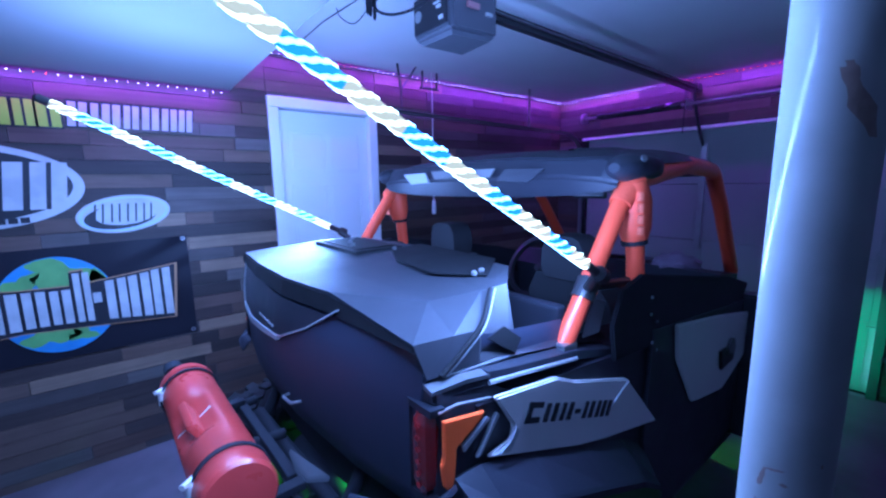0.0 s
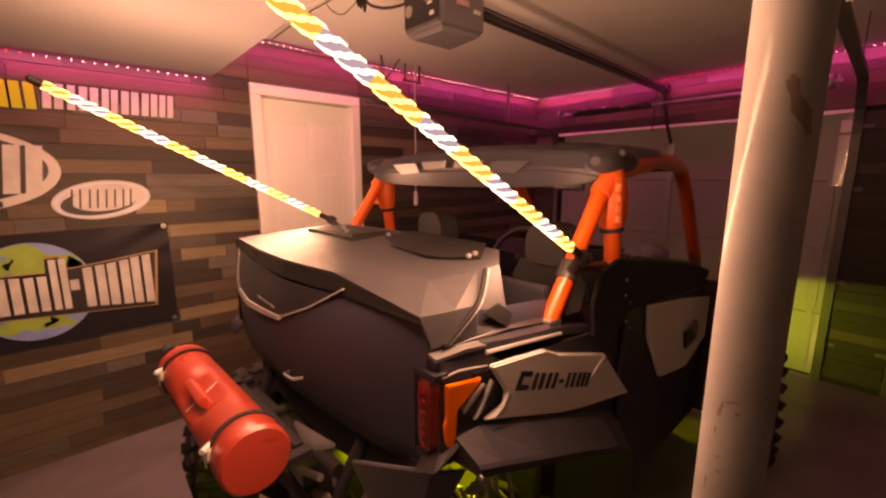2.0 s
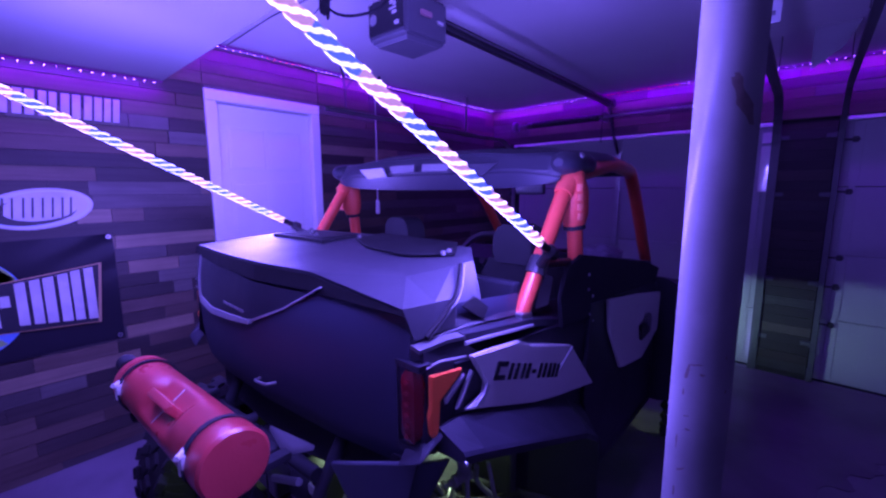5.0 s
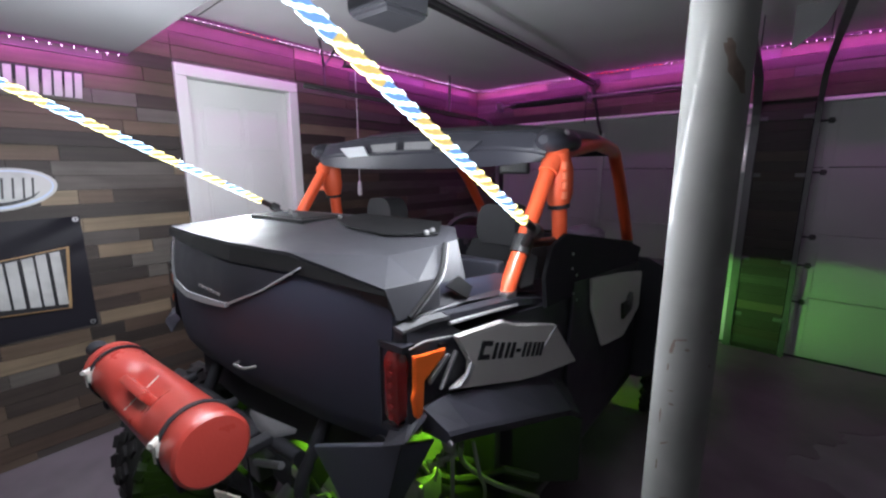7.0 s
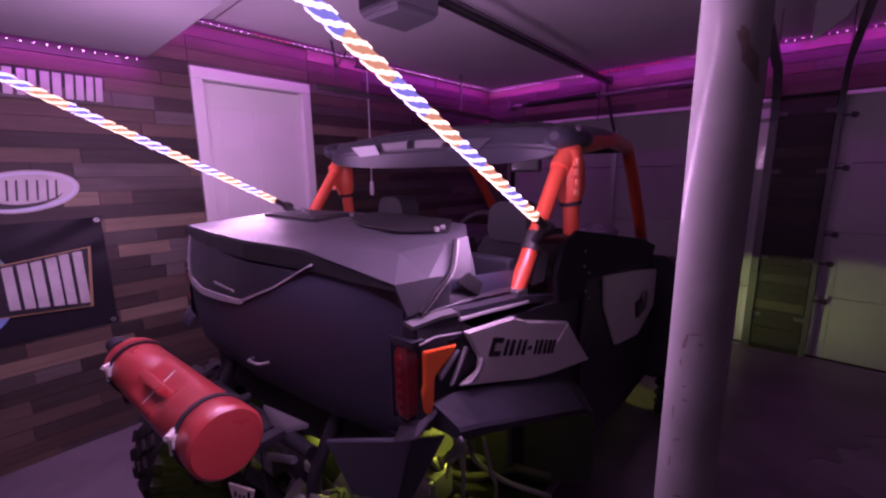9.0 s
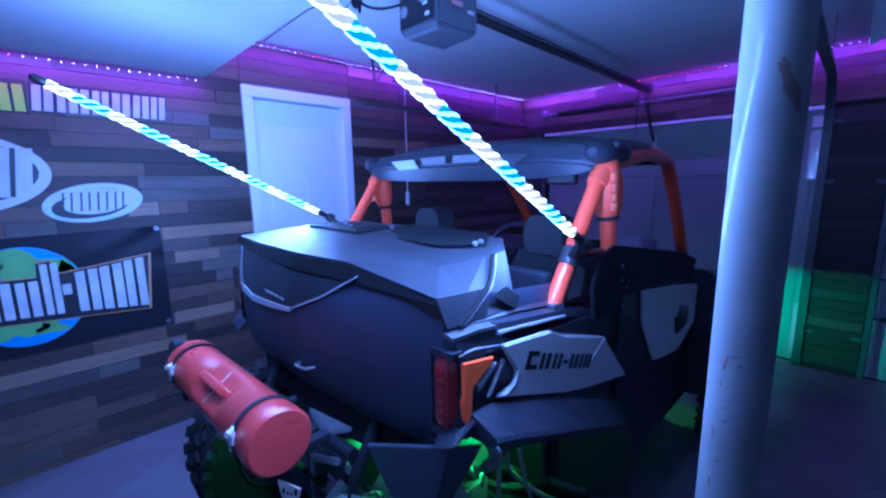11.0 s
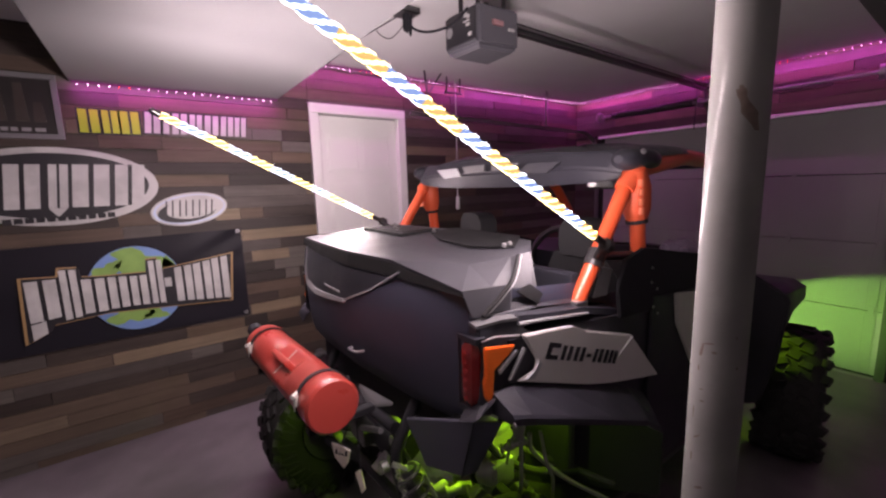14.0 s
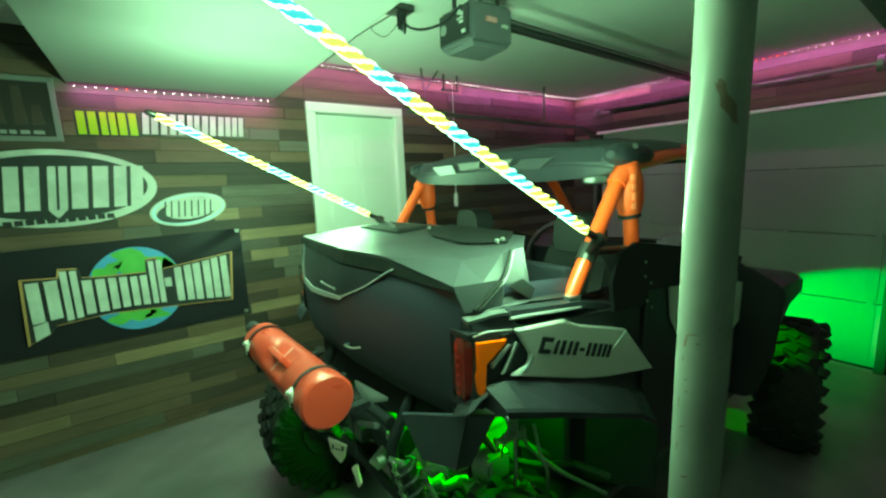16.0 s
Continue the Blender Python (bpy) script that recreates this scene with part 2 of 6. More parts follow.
G_DAY = glow("daylight_in_gap", (1.0, 0.9, 0.75), 5.0)
G_ROCK, G_FRONT = glow("green_rock_light", (0.35, 1.0, 0.09), 3.0), glow("green_front_light", (0.3, 1.0, 0.1), 25.0)
M_CEIL = material("matt_ceiling_paint", (0.68, 0.68, 0.69), 0.85, vary=0.05, scale=3, bump=0.12, bump_scale=90, stain=0.06, stain_scale=1.2)


# ---- mesh helpers: all places in world metres ----
def part(name, bm, mat, parent=None, label="", smooth=False):
    """Links a bmesh, laid out in world places, as one mesh under a thing or a part."""
    base, p = Vector((0, 0, 0)), parent
    while p is not None:
        base += p.location
        p = p.parent
    bmesh.ops.translate(bm, verts=bm.verts, vec=-base)
    bmesh.ops.recalc_face_normals(bm, faces=bm.faces)
    me = bpy.data.meshes.new(name)
    bm.to_mesh(me)
    bm.free()
    me.materials.append(mat)
    if smooth:
        for f in me.polygons:
            f.use_smooth = True
        me.set_sharp_from_angle(angle=radians(38))
    ob = new(name, me)
    if parent is not None:
        ob.parent = parent
    if label:
        tagged(ob, label)
    return ob


def thing(name, place, label, category, group="", kind=""):
    ob = new(name)
    ob.empty_display_size = 0.05
    ob.location = place
    return tagged(ob, label, category, group, kind)


def join(*bms):
    out = bmesh.new()
    for b in bms:
        me = bpy.data.meshes.new("tmp")
        b.to_mesh(me)
        b.free()
        out.from_mesh(me)
        bpy.data.meshes.remove(me)
    return out


def box(x0, x1, y0, y1, z0, z1, bevel=0.0, m=None):
    bm = bmesh.new()
    bmesh.ops.create_cube(bm, size=1, matrix=Matrix.LocRotScale(((x0 + x1) / 2, (y0 + y1) / 2, (z0 + z1) / 2), None, (abs(x1 - x0), abs(y1 - y0), abs(z1 - z0))))
    if bevel:
        bmesh.ops.bevel(bm, geom=bm.edges[:], offset=bevel, segments=2, profile=0.6, affect="EDGES")
    if m is not None:
        bmesh.ops.transform(bm, matrix=m, verts=bm.verts)
    return bm


def tube(points, r, seg=14, caps=True):
    """A round tube along a line of points; r: one radius, or one for each point."""
    pts = [Vector(p) for p in points]
    rs = r if isinstance(r, (list, tuple)) else [r] * len(pts)
    bm, rings, up = bmesh.new(), [], None
    for i, p in enumerate(pts):
        d = (pts[min(i + 1, len(pts) - 1)] - pts[max(i - 1, 0)]).normalized()
        if up is None:
            up = d.orthogonal().normalized()
        up = (up - d * up.dot(d)).normalized()
        side = d.cross(up)
        rings.append([bm.verts.new(p + rs[i] * (math.cos(a) * up + math.sin(a) * side)) for a in (2 * math.pi * k / seg for k in range(seg))])
    for a, b in zip(rings, rings[1:]):
        for k in range(seg):
            bm.faces.new((a[k], a[(k + 1) % seg], b[(k + 1) % seg], b[k]))
    if caps:
        bm.faces.new(rings[0])
        bm.faces.new(rings[-1])
    return bm


def bend(points, n=5, reach=0.25):
    """Rounds the corners of a line of points."""
    pts = [Vector(p) for p in points]
    out = [pts[0]]
    for a, b, c in zip(pts, pts[1:], pts[2:]):
        p, q = b.lerp(a, reach), b.lerp(c, reach)
        out += [p.lerp(b, t).lerp(b.lerp(q, t), t) for t in (k / n for k in range(n + 1))]
    return out + [pts[-1]]


def slab(points, depth, bevel=0.0):
    """A plate: a flat outline pushed out by the vector depth."""
    bm = bmesh.new()
    vs = [bm.verts.new(p) for p in points]
    f = bm.faces.new(vs)
    ext = bmesh.ops.extrude_face_region(bm, geom=[f])
    bmesh.ops.translate(bm, verts=[v for v in ext["geom"] if isinstance(v, bmesh.types.BMVert)], vec=Vector(depth))
    if bevel:
        bmesh.ops.bevel(bm, geom=bm.edges[:], offset=bevel, segments=2, affect="EDGES")
    return bm


def loft(rings, closed=True, caps=True):
    bm = bmesh.new()
    vs = [[bm.verts.new(p) for p in ring] for ring in rings]
    for a, b in zip(vs, vs[1:]):
        n = len(a)
        for k in range(n if closed else n - 1):
            bm.faces.new((a[k], a[(k + 1) % n], b[(k + 1) % n], b[k]))
    if caps and closed:
        bm.faces.new(vs[0])
        bm.faces.new(vs[-1])
    return bm


def disc(c, axis, r0, r1, depth, seg=32):
    """A ring (or a disc, r0 = 0) round an axis, with depth along it."""
    c, axis = Vector(c), Vector(axis).normalized()
    a = axis.orthogonal().normalized()
    b = axis.cross(a)
    circ = lambda r, h: [c + axis * h + r * (math.cos(t) * a + math.sin(t) * b) for t in (2 * math.pi * k / seg for k in range(seg))]
    if r0 <= 0:
        return loft([circ(r1, 0), circ(r1, depth)])
    bm = loft([circ(r0, 0), circ(r1, 0), circ(r1, depth), circ(r0, depth), circ(r0, 0)], caps=False)
    bmesh.ops.remove_doubles(bm, verts=bm.verts, dist=1e-5)
    return bm


def ellipse(cx, cz, a, b, y, depth, n=48, tilt=0.0):
    c, s = math.cos(tilt), math.sin(tilt)
    pts = []
    for k in range(n):
        u, w = a * math.cos(2 * math.pi * k / n), b * math.sin(2 * math.pi * k / n)
        pts.append((cx + u * c - w * s, y, cz + u * s + w * c))
    return slab(pts, (0, -depth, 0))


def quad_on_wall(pts, y, depth):
    return slab([(x, y, z) for x, z in pts], (0, -depth, 0))

# ---- the garage ----
WEST, SOUTH = -1.8, -2.6
DOOR = (1.325, 1.985, 2.035)   # the opening of the white door: x from, x to, height
G1, G2 = (0.37, 2.60), (-2.45, -0.09)  # the two garage door openings along y
GTOP = 1.95

floor = tagged(part("floor", box(WEST - 0.1, GATE_X + 0.3, SOUTH - 0.1, WALL_Y + 0.15, -0.12, 0.0), M_FLOOR), "dark smooth garage concrete floor with worn stains", "floor", kind="structure")
rag = random.Random(12)
edge = [Vector(p) for p in ((0.95, 1.25), (4.36, 1.25), (4.36, -1.6), (3.75, -1.5), (3.62, -0.75), (3.48, -0.51), (3.34, -0.31), (3.25, -0.34), (3.09, -0.19), (3.0, -0.22), (2.93, -0.1), (2.81, -0.07), (2.78, -0.23), (2.72, -0.31), (2.4, -0.5), (1.9, -0.45), (1.3, -0.6), (0.95, -0.5))]
outline = []
for a, b in zip(edge, edge[1:] + edge[:1]):
    outline += [a.lerp(b, k / 4) + (Vector((rag.uniform(-0.02, 0.02), rag.uniform(-0.02, 0.02))) if k else Vector((0, 0))) for k in range(4)]
tagged(part("floor_coating", slab([(p.x, p.y, 0.0) for p in outline], (0, 0, 0.004)), M_COAT), "worn dark coating with a ragged edge on the concrete", "floor coating", kind="structure")
ceiling = tagged(part("ceiling", box(WEST - 0.1, GATE_X + 0.3, SOUTH - 0.1, WALL_Y + 0.15, CEIL_Z, CEIL_Z + 0.1), M_CEIL), "flat white painted drywall garage ceiling", "ceiling", kind="structure")
wall_n = tagged(part("wall_north", join(
    box(WEST, DOOR[0] - 0.02, WALL_Y + 0.014, WALL_Y + 0.13, 0, CEIL_Z),
    box(DOOR[0] - 0.02, DOOR[1] + 0.02, WALL_Y + 0.014, WALL_Y + 0.13, DOOR[2] + 0.02, CEIL_Z),
    box(DOOR[1] + 0.02, GATE_X, WALL_Y + 0.014, WALL_Y + 0.13, 0, CEIL_Z)), M_SHEATH), "garage wall clad in mixed reclaimed wood boards", "wall", kind="structure")
wall_e = tagged(part("wall_east", join(
    box(GATE_X + 0.014, GATE_X + 0.14, SOUTH, WALL_Y + 0.13, GTOP, CEIL_Z),
    box(GATE_X + 0.014, GATE_X + 0.14, G1[1], WALL_Y + 0.13, 0, GTOP),
    box(GATE_X + 0.014, GATE_X + 0.14, G2[1] + 0.07, G1[0] - 0.06, 0, GTOP),
    box(GATE_X + 0.014, GATE_X + 0.14, SOUTH, G2[0], 0, GTOP)), M_SHEATH), "garage front wall clad in reclaimed boards round two doors", "wall", kind="structure")
# Unseen walls added to close the room; distance and grey set the bounce light.
tagged(part("wall_west", box(WEST - 0.1, WEST, SOUTH, WALL_Y + 0.1, 0, CEIL_Z), M_WHITE), "unseen plain white wall that bounces light back", "wall", kind="structure")
tagged(part("wall_south", box(WEST, GATE_X + 0.1, SOUTH - 0.1, SOUTH, 0, CEIL_Z), M_BACKWALL), "unseen pale grey wall set for bounce light", "wall", kind="structure")
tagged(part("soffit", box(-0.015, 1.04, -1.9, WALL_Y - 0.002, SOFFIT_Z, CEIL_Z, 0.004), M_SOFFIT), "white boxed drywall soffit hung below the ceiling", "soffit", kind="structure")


# ---- the white panelled door in the board wall ----
def panel_door():
    x0, x1, h = DOOR
    d = thing("door_1", ((x0 + x1) / 2, WALL_Y, 0), "closed white six-panel interior door with white casing", "door", kind="structure")
    slab_y = WALL_Y + 0.03
    part("door_leaf", box(x0 + 0.004, x1 - 0.004, slab_y, slab_y + 0.04, 0.012, h - 0.004, 0.003), M_DOOR, d)
    w = x1 - x0
    for a, b in ((0.13, 0.46), (0.54, 0.87)):
        for z0, z1 in ((0.2, 0.78), (0.95, 1.52), (1.64, 1.88)):
            p = part("raised_panel", box(x0 + w * a, x0 + w * b, slab_y - 0.004, slab_y + 0.002, z0, z1, 0.003), M_DOOR, d)
            q = join(*[box(*r, 0.003) for r in ((x0 + w * a - 0.018, x0 + w * a - 0.004, slab_y - 0.003, slab_y + 0.002, z0 - 0.018, z1 + 0.018), (x0 + w * b + 0.004, x0 + w * b + 0.018, slab_y - 0.003, slab_y + 0.002, z0 - 0.018, z1 + 0.018),
                                              (x0 + w * a - 0.003, x0 + w * b + 0.003, slab_y - 0.003, slab_y + 0.002, z1 + 0.004, z1 + 0.018), (x0 + w * a - 0.003, x0 + w * b + 0.003, slab_y - 0.003, slab_y + 0.002, z0 - 0.018, z0 - 0.004))])
            part("moulding", q, M_DOOR, p)
    for a, b in ((x0 - 0.066, x0), (x1, x1 + 0.066)):
        part("casing", box(a, b, WALL_Y - 0.016, WALL_Y + 0.08, 0, h + 0.004, 0.004), M_DOOR, d)
    part("casing", box(x0 - 0.066, x1 + 0.066, WALL_Y - 0.018, WALL_Y + 0.08, h + 0.005, h + 0.073, 0.004), M_DOOR, d)
    part("hinge", join(*[tube([(x0 + 0.004, slab_y - 0.004, z - 0.045), (x0 + 0.004, slab_y - 0.004, z + 0.045)], 0.006, 8) for z in (0.25, 1.05, 1.83)]), M_STEEL, d, "dull steel door hinges")
    k = part("door_knob", join(tube([(x1 - 0.06, slab_y, 0.95), (x1 - 0.06, slab_y - 0.045, 0.95)], 0.011), disc((x1 - 0.06, slab_y - 0.001, 0.95), (0, -1, 0), 0, 0.03, 0.006, 20)), M_STEEL, d)
    bm = bmesh.new()
    bmesh.ops.create_uvsphere(bm, u_segments=16, v_segments=10, radius=0.027, matrix=Matrix.Translation((x1 - 0.06, slab_y - 0.055, 0.95)))
    part("knob", bm, M_STEEL, k, smooth=True)


panel_door()


# ---- the sectional garage doors with their tracks ----
def garage_door(name, y0, y1):
    d = thing(name, (GATE_X + 0.06, (y0 + y1) / 2, 0), "closed white steel sectional garage door lit green near the floor", "garage door", kind="structure")
    n, x0 = 4, GATE_X + 0.06
    hgt = (GTOP + 0.03) / n
    for i in range(n):
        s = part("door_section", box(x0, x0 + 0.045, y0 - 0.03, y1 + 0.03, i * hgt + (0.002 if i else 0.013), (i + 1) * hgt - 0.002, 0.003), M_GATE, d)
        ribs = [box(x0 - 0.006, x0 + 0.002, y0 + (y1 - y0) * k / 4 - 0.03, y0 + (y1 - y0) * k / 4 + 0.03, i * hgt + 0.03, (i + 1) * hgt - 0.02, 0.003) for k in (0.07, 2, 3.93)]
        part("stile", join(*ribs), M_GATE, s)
        if i:
            for k in (0.07, 1, 3, 3.93):
                yy = y0 + (y1 - y0) * k / 4
                part("hinge", box(x0 - 0.012, x0 - 0.006, yy - 0.016, yy + 0.016, i * hgt - 0.036, i * hgt + 0.036, 0.002), M_GATE, s)
    part("bottom_seal", box(x0 - 0.004, x0 + 0.05, y0 - 0.03, y1 + 0.03, 0.0, 0.014), M_DARK, d)
    part("top_seal", box(GATE_X - 0.006, x0 - 0.002, y0 - 0.04, y1 + 0.04, GTOP - 0.004, GTOP + 0.022, 0.003), M_DOOR, d, "white weather strip along the header")
    return d


garage_door("garage_door_1", *G1)
gate_b = garage_door("garage_door_2", *G2)


for z in (1.815, 1.45, 0.97, 0.75, 0.46):
    h = part("roller_hinge", join(box(GATE_X + 0.03, GATE_X + 0.058, G2[1] - 0.045, G2[1] - 0.012, z - 0.02, z + 0.02, 0.003), tube([(GATE_X + 0.035, G2[1] - 0.05, z), (GATE_X + 0.02, G2[1] + 0.05, z)], 0.007, 8)), M_FRAME, gate_b, "dark steel roller hinge")


def door_track(y, side, run, steel=M_TRACK, top=2.17, wide=1.0):
    """A galvanised track: up beside the door, round a bend and back under the ceiling. side: +1 if the door lies towards +y."""
    t = thing("door_track", (GATE_X, y, 0), "galvanised steel garage door track with wall brackets", "door track", "garage door tracks", "structure")
    x = GATE_X - 0.012
    path = [(x, y, 0.0), (x, y, 1.72)] + [(x - 0.32 * (1 - math.cos(a)), y, 1.72 + (top - 1.754) * math.sin(a)) for a in (math.pi / 2 * k / 8 for k in range(1, 9))] + [(x - 0.32 - run, y, top)]
    prof = [(-0.011, -0.026), (0.011, -0.026), (0.011, 0.026), (0.007, 0.026), (0.007, -0.022), (-0.007, -0.022), (-0.007, 0.026), (-0.011, 0.026)]
    rings = []
    for i, p in enumerate(path):
        a, b = Vector(path[max(i - 1, 0)]), Vector(path[min(i + 1, len(path) - 1)])
        tang = (b - a).normalized()
        nrm = Vector((0, 1, 0)).cross(tang).normalized()
        rings.append([Vector(p) + nrm * u + Vector((0, side * w * wide, 0)) for u, w in prof])
    part("rail", loft(rings), steel, t)
    for z in (0.3, 0.77, 1.43, 1.85):
        part("bracket", join(box(GATE_X - 0.02, GATE_X + 0.002, y - side * 0.075, y - side * 0.018, z - 0.014, z + 0.014, 0.002), box(GATE_X - 0.05, GATE_X, y - side * 0.024, y - side * 0.018, z - 0.02, z + 0.02, 0.002)), M_TRACK, t)
    for k in (0.25,) if side < 0 and run > 2 else (0.25, 0.9):
        part("hanger", box(x - 0.32 - run * k - 0.015, x - 0.32 - run * k + 0.015, y - side * 0.024, y - side * 0.019, top - 0.02, CEIL_Z, 0.001), steel, t)
    return t


door_track(G1[0] - 0.055, 1, 1.85)
north_track = door_track(G1[1] + 0.035, -1, 2.1, M_STEEL, 2.04, 0.7)
for p0, p1, wide in (((2.09, 2.66, CEIL_Z), (2.115, 2.66, 2.2), 0.009), ((2.25, 2.66, CEIL_Z), (2.12, 2.66, 2.2), 0.009), ((2.117, 2.66, 2.22), (2.117, 2.66, 2.03), 0.006)):
    part("hanger_strap", slab([(p0[0] - wide, p0[1], p0[2]), (p0[0] + wide, p0[1], p0[2]), (p1[0] + wide, p1[1], p1[2]), (p1[0] - wide, p1[1], p1[2])], (0, 0.002, 0)), M_TRACK, north_track)
door_track(G2[1] + 0.05, -1, 1.6, M_TRACK, 2.17, 0.65)

hang = thing("perforated_hanger", (2.19, 0.24, CEIL_Z), "pale perforated steel strap hung from the ceiling", "hanger")
part("strap", box(2.187, 2.193, 0.215, 0.258, 2.045, CEIL_Z, 0.001), M_PALETRIM, hang)
for k in range(6):
    part("slot", box(2.1855, 2.1868, 0.23, 0.243, 2.07 + k * 0.05, 2.085 + k * 0.05), M_TRACK, hang)
part("angle_plate", slab([(3.5, 0.15, 2.14), (3.5, 0.15, CEIL_Z), (3.5, -0.04, CEIL_Z), (3.5, 0.02, 2.24)], (0.006, 0, 0), 0.001), M_GREYTRIM, hang, "grey steel angle plate")

# torsion spring on its shaft above the first door
spring = thing("torsion_spring", (GATE_X - 0.1, 1.7, 2.15), "dark steel torsion spring on its shaft above the garage door", "door spring")
part("shaft", tube([(GATE_X - 0.1, 0.42, 2.15), (GATE_X - 0.1, 2.6, 2.15)], 0.0125, 12), M_STEEL, spring)
part("coil", tube([(GATE_X - 0.1 + 0.026 * math.cos(k * 0.78), 1.64 + k * 0.0012, 2.15 + 0.026 * math.sin(k * 0.78)) for k in range(600)], 0.0042, 5), M_FRAME, spring, "dark wound steel coils")
part("winding_cone", tube([(GATE_X - 0.1, 2.35, 2.15), (GATE_X - 0.1, 2.38, 2.15), (GATE_X - 0.1, 2.42, 2.15)], [0.024, 0.03, 0.022], 14), M_FRAME, spring)
for y in (0.44, 1.6, 2.58):
    part("bearing_plate", box(GATE_X - 0.13, GATE_X + 0.001, y - 0.004, y + 0.004, 2.11, 2.19, 0.002), M_STEEL, spring)
for y in (0.47, 2.55):
    part("cable_drum", disc((GATE_X - 0.1, y, 2.15), (0, 1, 0), 0, 0.05, 0.03, 20), M_STEEL, spring)

# daylight that leaks past the closed doors
gap = thing("daylight_gap", (GATE_X + 0.05, 0.323, 0.0), "thin slit of bright daylight beside the closed garage door", "light gap", kind="structure")
part("slit", loft([[(GATE_X + 0.045, 0.320, 0.07), (GATE_X + 0.045, 0.332, 0.07)], [(GATE_X + 0.045, 0.314, 0.3), (GATE_X + 0.045, 0.333, 0.3)], [(GATE_X + 0.045, 0.321, 0.5), (GATE_X + 0.045, 0.329, 0.5)]], closed=False), G_DAY, gap)
part("slit", loft([[(GATE_X + 0.02, -0.02, 0.002), (GATE_X + 0.02, 0.03, 0.002)], [(GATE_X + 0.02, -0.02, 0.016), (GATE_X + 0.02, 0.03, 0.012)]], closed=False), G_DAY, gap)
# Pale panel colour stands in for the whip's reflection on the steel.
plate = thing("reflective_plate", (GATE_X - 0.01, 0.378, 1.6), "steel flag bracket by the garage door, its reflection painted pale", "bracket")
part("plate_upper", box(GATE_X - 0.006, GATE_X + 0.055, 0.333, 0.400, 1.45, 1.80, 0.004), M_SILVER, plate)
part("plate_lower", box(GATE_X - 0.006, GATE_X + 0.055, 0.333, 0.400, 1.82, 1.90, 0.004), M_SILVER, plate)


# ---- opener with its rail and cord ----
def opener():
    o = thing("garage_door_opener", (1.62, 1.45, CEIL_Z), "dark grey garage door opener on a black ceiling rail", "door opener")
    c = [(1.49, 1.34), (1.72, 1.32), (1.745, 1.56), (1.48, 1.57)]
    body = loft([[(x, y, z) for x, y in c] for z in (2.10, 2.27)])
    bmesh.ops.bevel(body, geom=body.edges[:], offset=0.014, segments=3, affect="EDGES")
    part("case", body, M_OPENER, o, smooth=True)
    part("light_lens", loft([[(1.62 + (x - 1.62) * k, 1.45 + (y - 1.45) * k, z) for x, y in c] for k, z in ((0.78, 2.09), (0.9, 2.102))]), M_OPENB, o, "grey translucent light lens")
    part("rear_label", loft([[(1.479, y, z) for y, z in ((1.352, 2.125), (1.56, 2.125), (1.56, 2.255), (1.352, 2.255))], [(1.486, y, z) for y, z in ((1.352, 2.125), (1.56, 2.125), (1.56, 2.255), (1.352, 2.255))]]), M_SIGNBLACK, o)
    for k, (y, z, w, h) in enumerate(((1.41, 2.232, 0.02, 0.016), (1.392, 2.222, 0.014, 0.014), (1.405, 2.206, 0.04, 0.006), (1.395, 2.19, 0.024, 0.01), (1.382, 2.148, 0.022, 0.013))):
        part("label_bar", box(1.474, 1.479, y - w / 2, y + w / 2, z - h / 2, z + h / 2), M_INK, o)
    part("rear_button", disc((1.482, 1.53, 2.19), (-1, 0, 0), 0, 0.022, 0.006, 20), M_GREYTRIM, o)
    part("name_plate", box(1.56, 1.62, 1.318, 1.33, 2.185, 2.205, 0.001), M_BADGE, o)
    part("model_plate", box(1.65, 1.685, 1.314, 1.324, 2.17, 2.182, 0.001), M_INK, o)
    rail = loft([[(x, y, z) for y, z in ((1.462 + k * 0.035, 2.245), (1.498 + k * 0.035, 2.245), (1.498 + k * 0.035, 2.292), (1.462 + k * 0.035, 2.292))] for x, k in ((1.72, 0), (4.34, 2.4))])
    part("rail", rail, M_FRAME, o)
    part("chain", tube([(1.74, 1.452, 2.27), (4.3, 1.536, 2.275)], 0.006, 8), M_STEEL, o)
    part("header_bracket", box(4.28, 4.369, 1.53, 1.6, 2.25, 2.31, 0.004), M_FRAME, o)
    part("door_arm", tube(bend([(4.25, 1.55, 2.25), (4.29, 1.535, 2.1), (4.36, 1.52, 1.92), (4.415, 1.5, 1.80)]), 0.013, 10), M_FRAME, o)
    part("release_cord", tube([(4.12, 1.555, 2.25), (4.12, 1.56, 1.9)], 0.004, 6), M_DARK, o)
    part("door_strut", box(4.4, 4.425, 1.465, 1.515, 0.93, 1.83, 0.004), M_STEEL, o, "grey steel stiffener on the door")
    for x, y in ((1.54, 1.4), (1.7, 1.4), (1.54, 1.52), (1.7, 1.52)):
        part("hanger_strap", box(x - 0.012, x + 0.012, y - 0.002, y + 0.002, 2.26, CEIL_Z), M_FRAME, o)
    part("power_cord", tube(bend([(1.482, 1.40, 2.26), (1.43, 1.44, 2.19), (1.40, 1.58, 2.195), (1.40, 1.72, 2.25), (1.40, 1.79, 2.34)], 8, 0.45), 0.006, 8), M_DARK, o)
    for dx in (0.0, 0.02, -0.015):
        part("hanging_lead", tube(bend([(1.40 + dx, 1.78, 2.34), (1.41 + dx, 1.80, 2.27 - dx), (1.40 + dx, 1.77, 2.25), (1.385 + dx, 1.74, 2.33)], 6, 0.4), 0.005, 6), M_DARK, o)
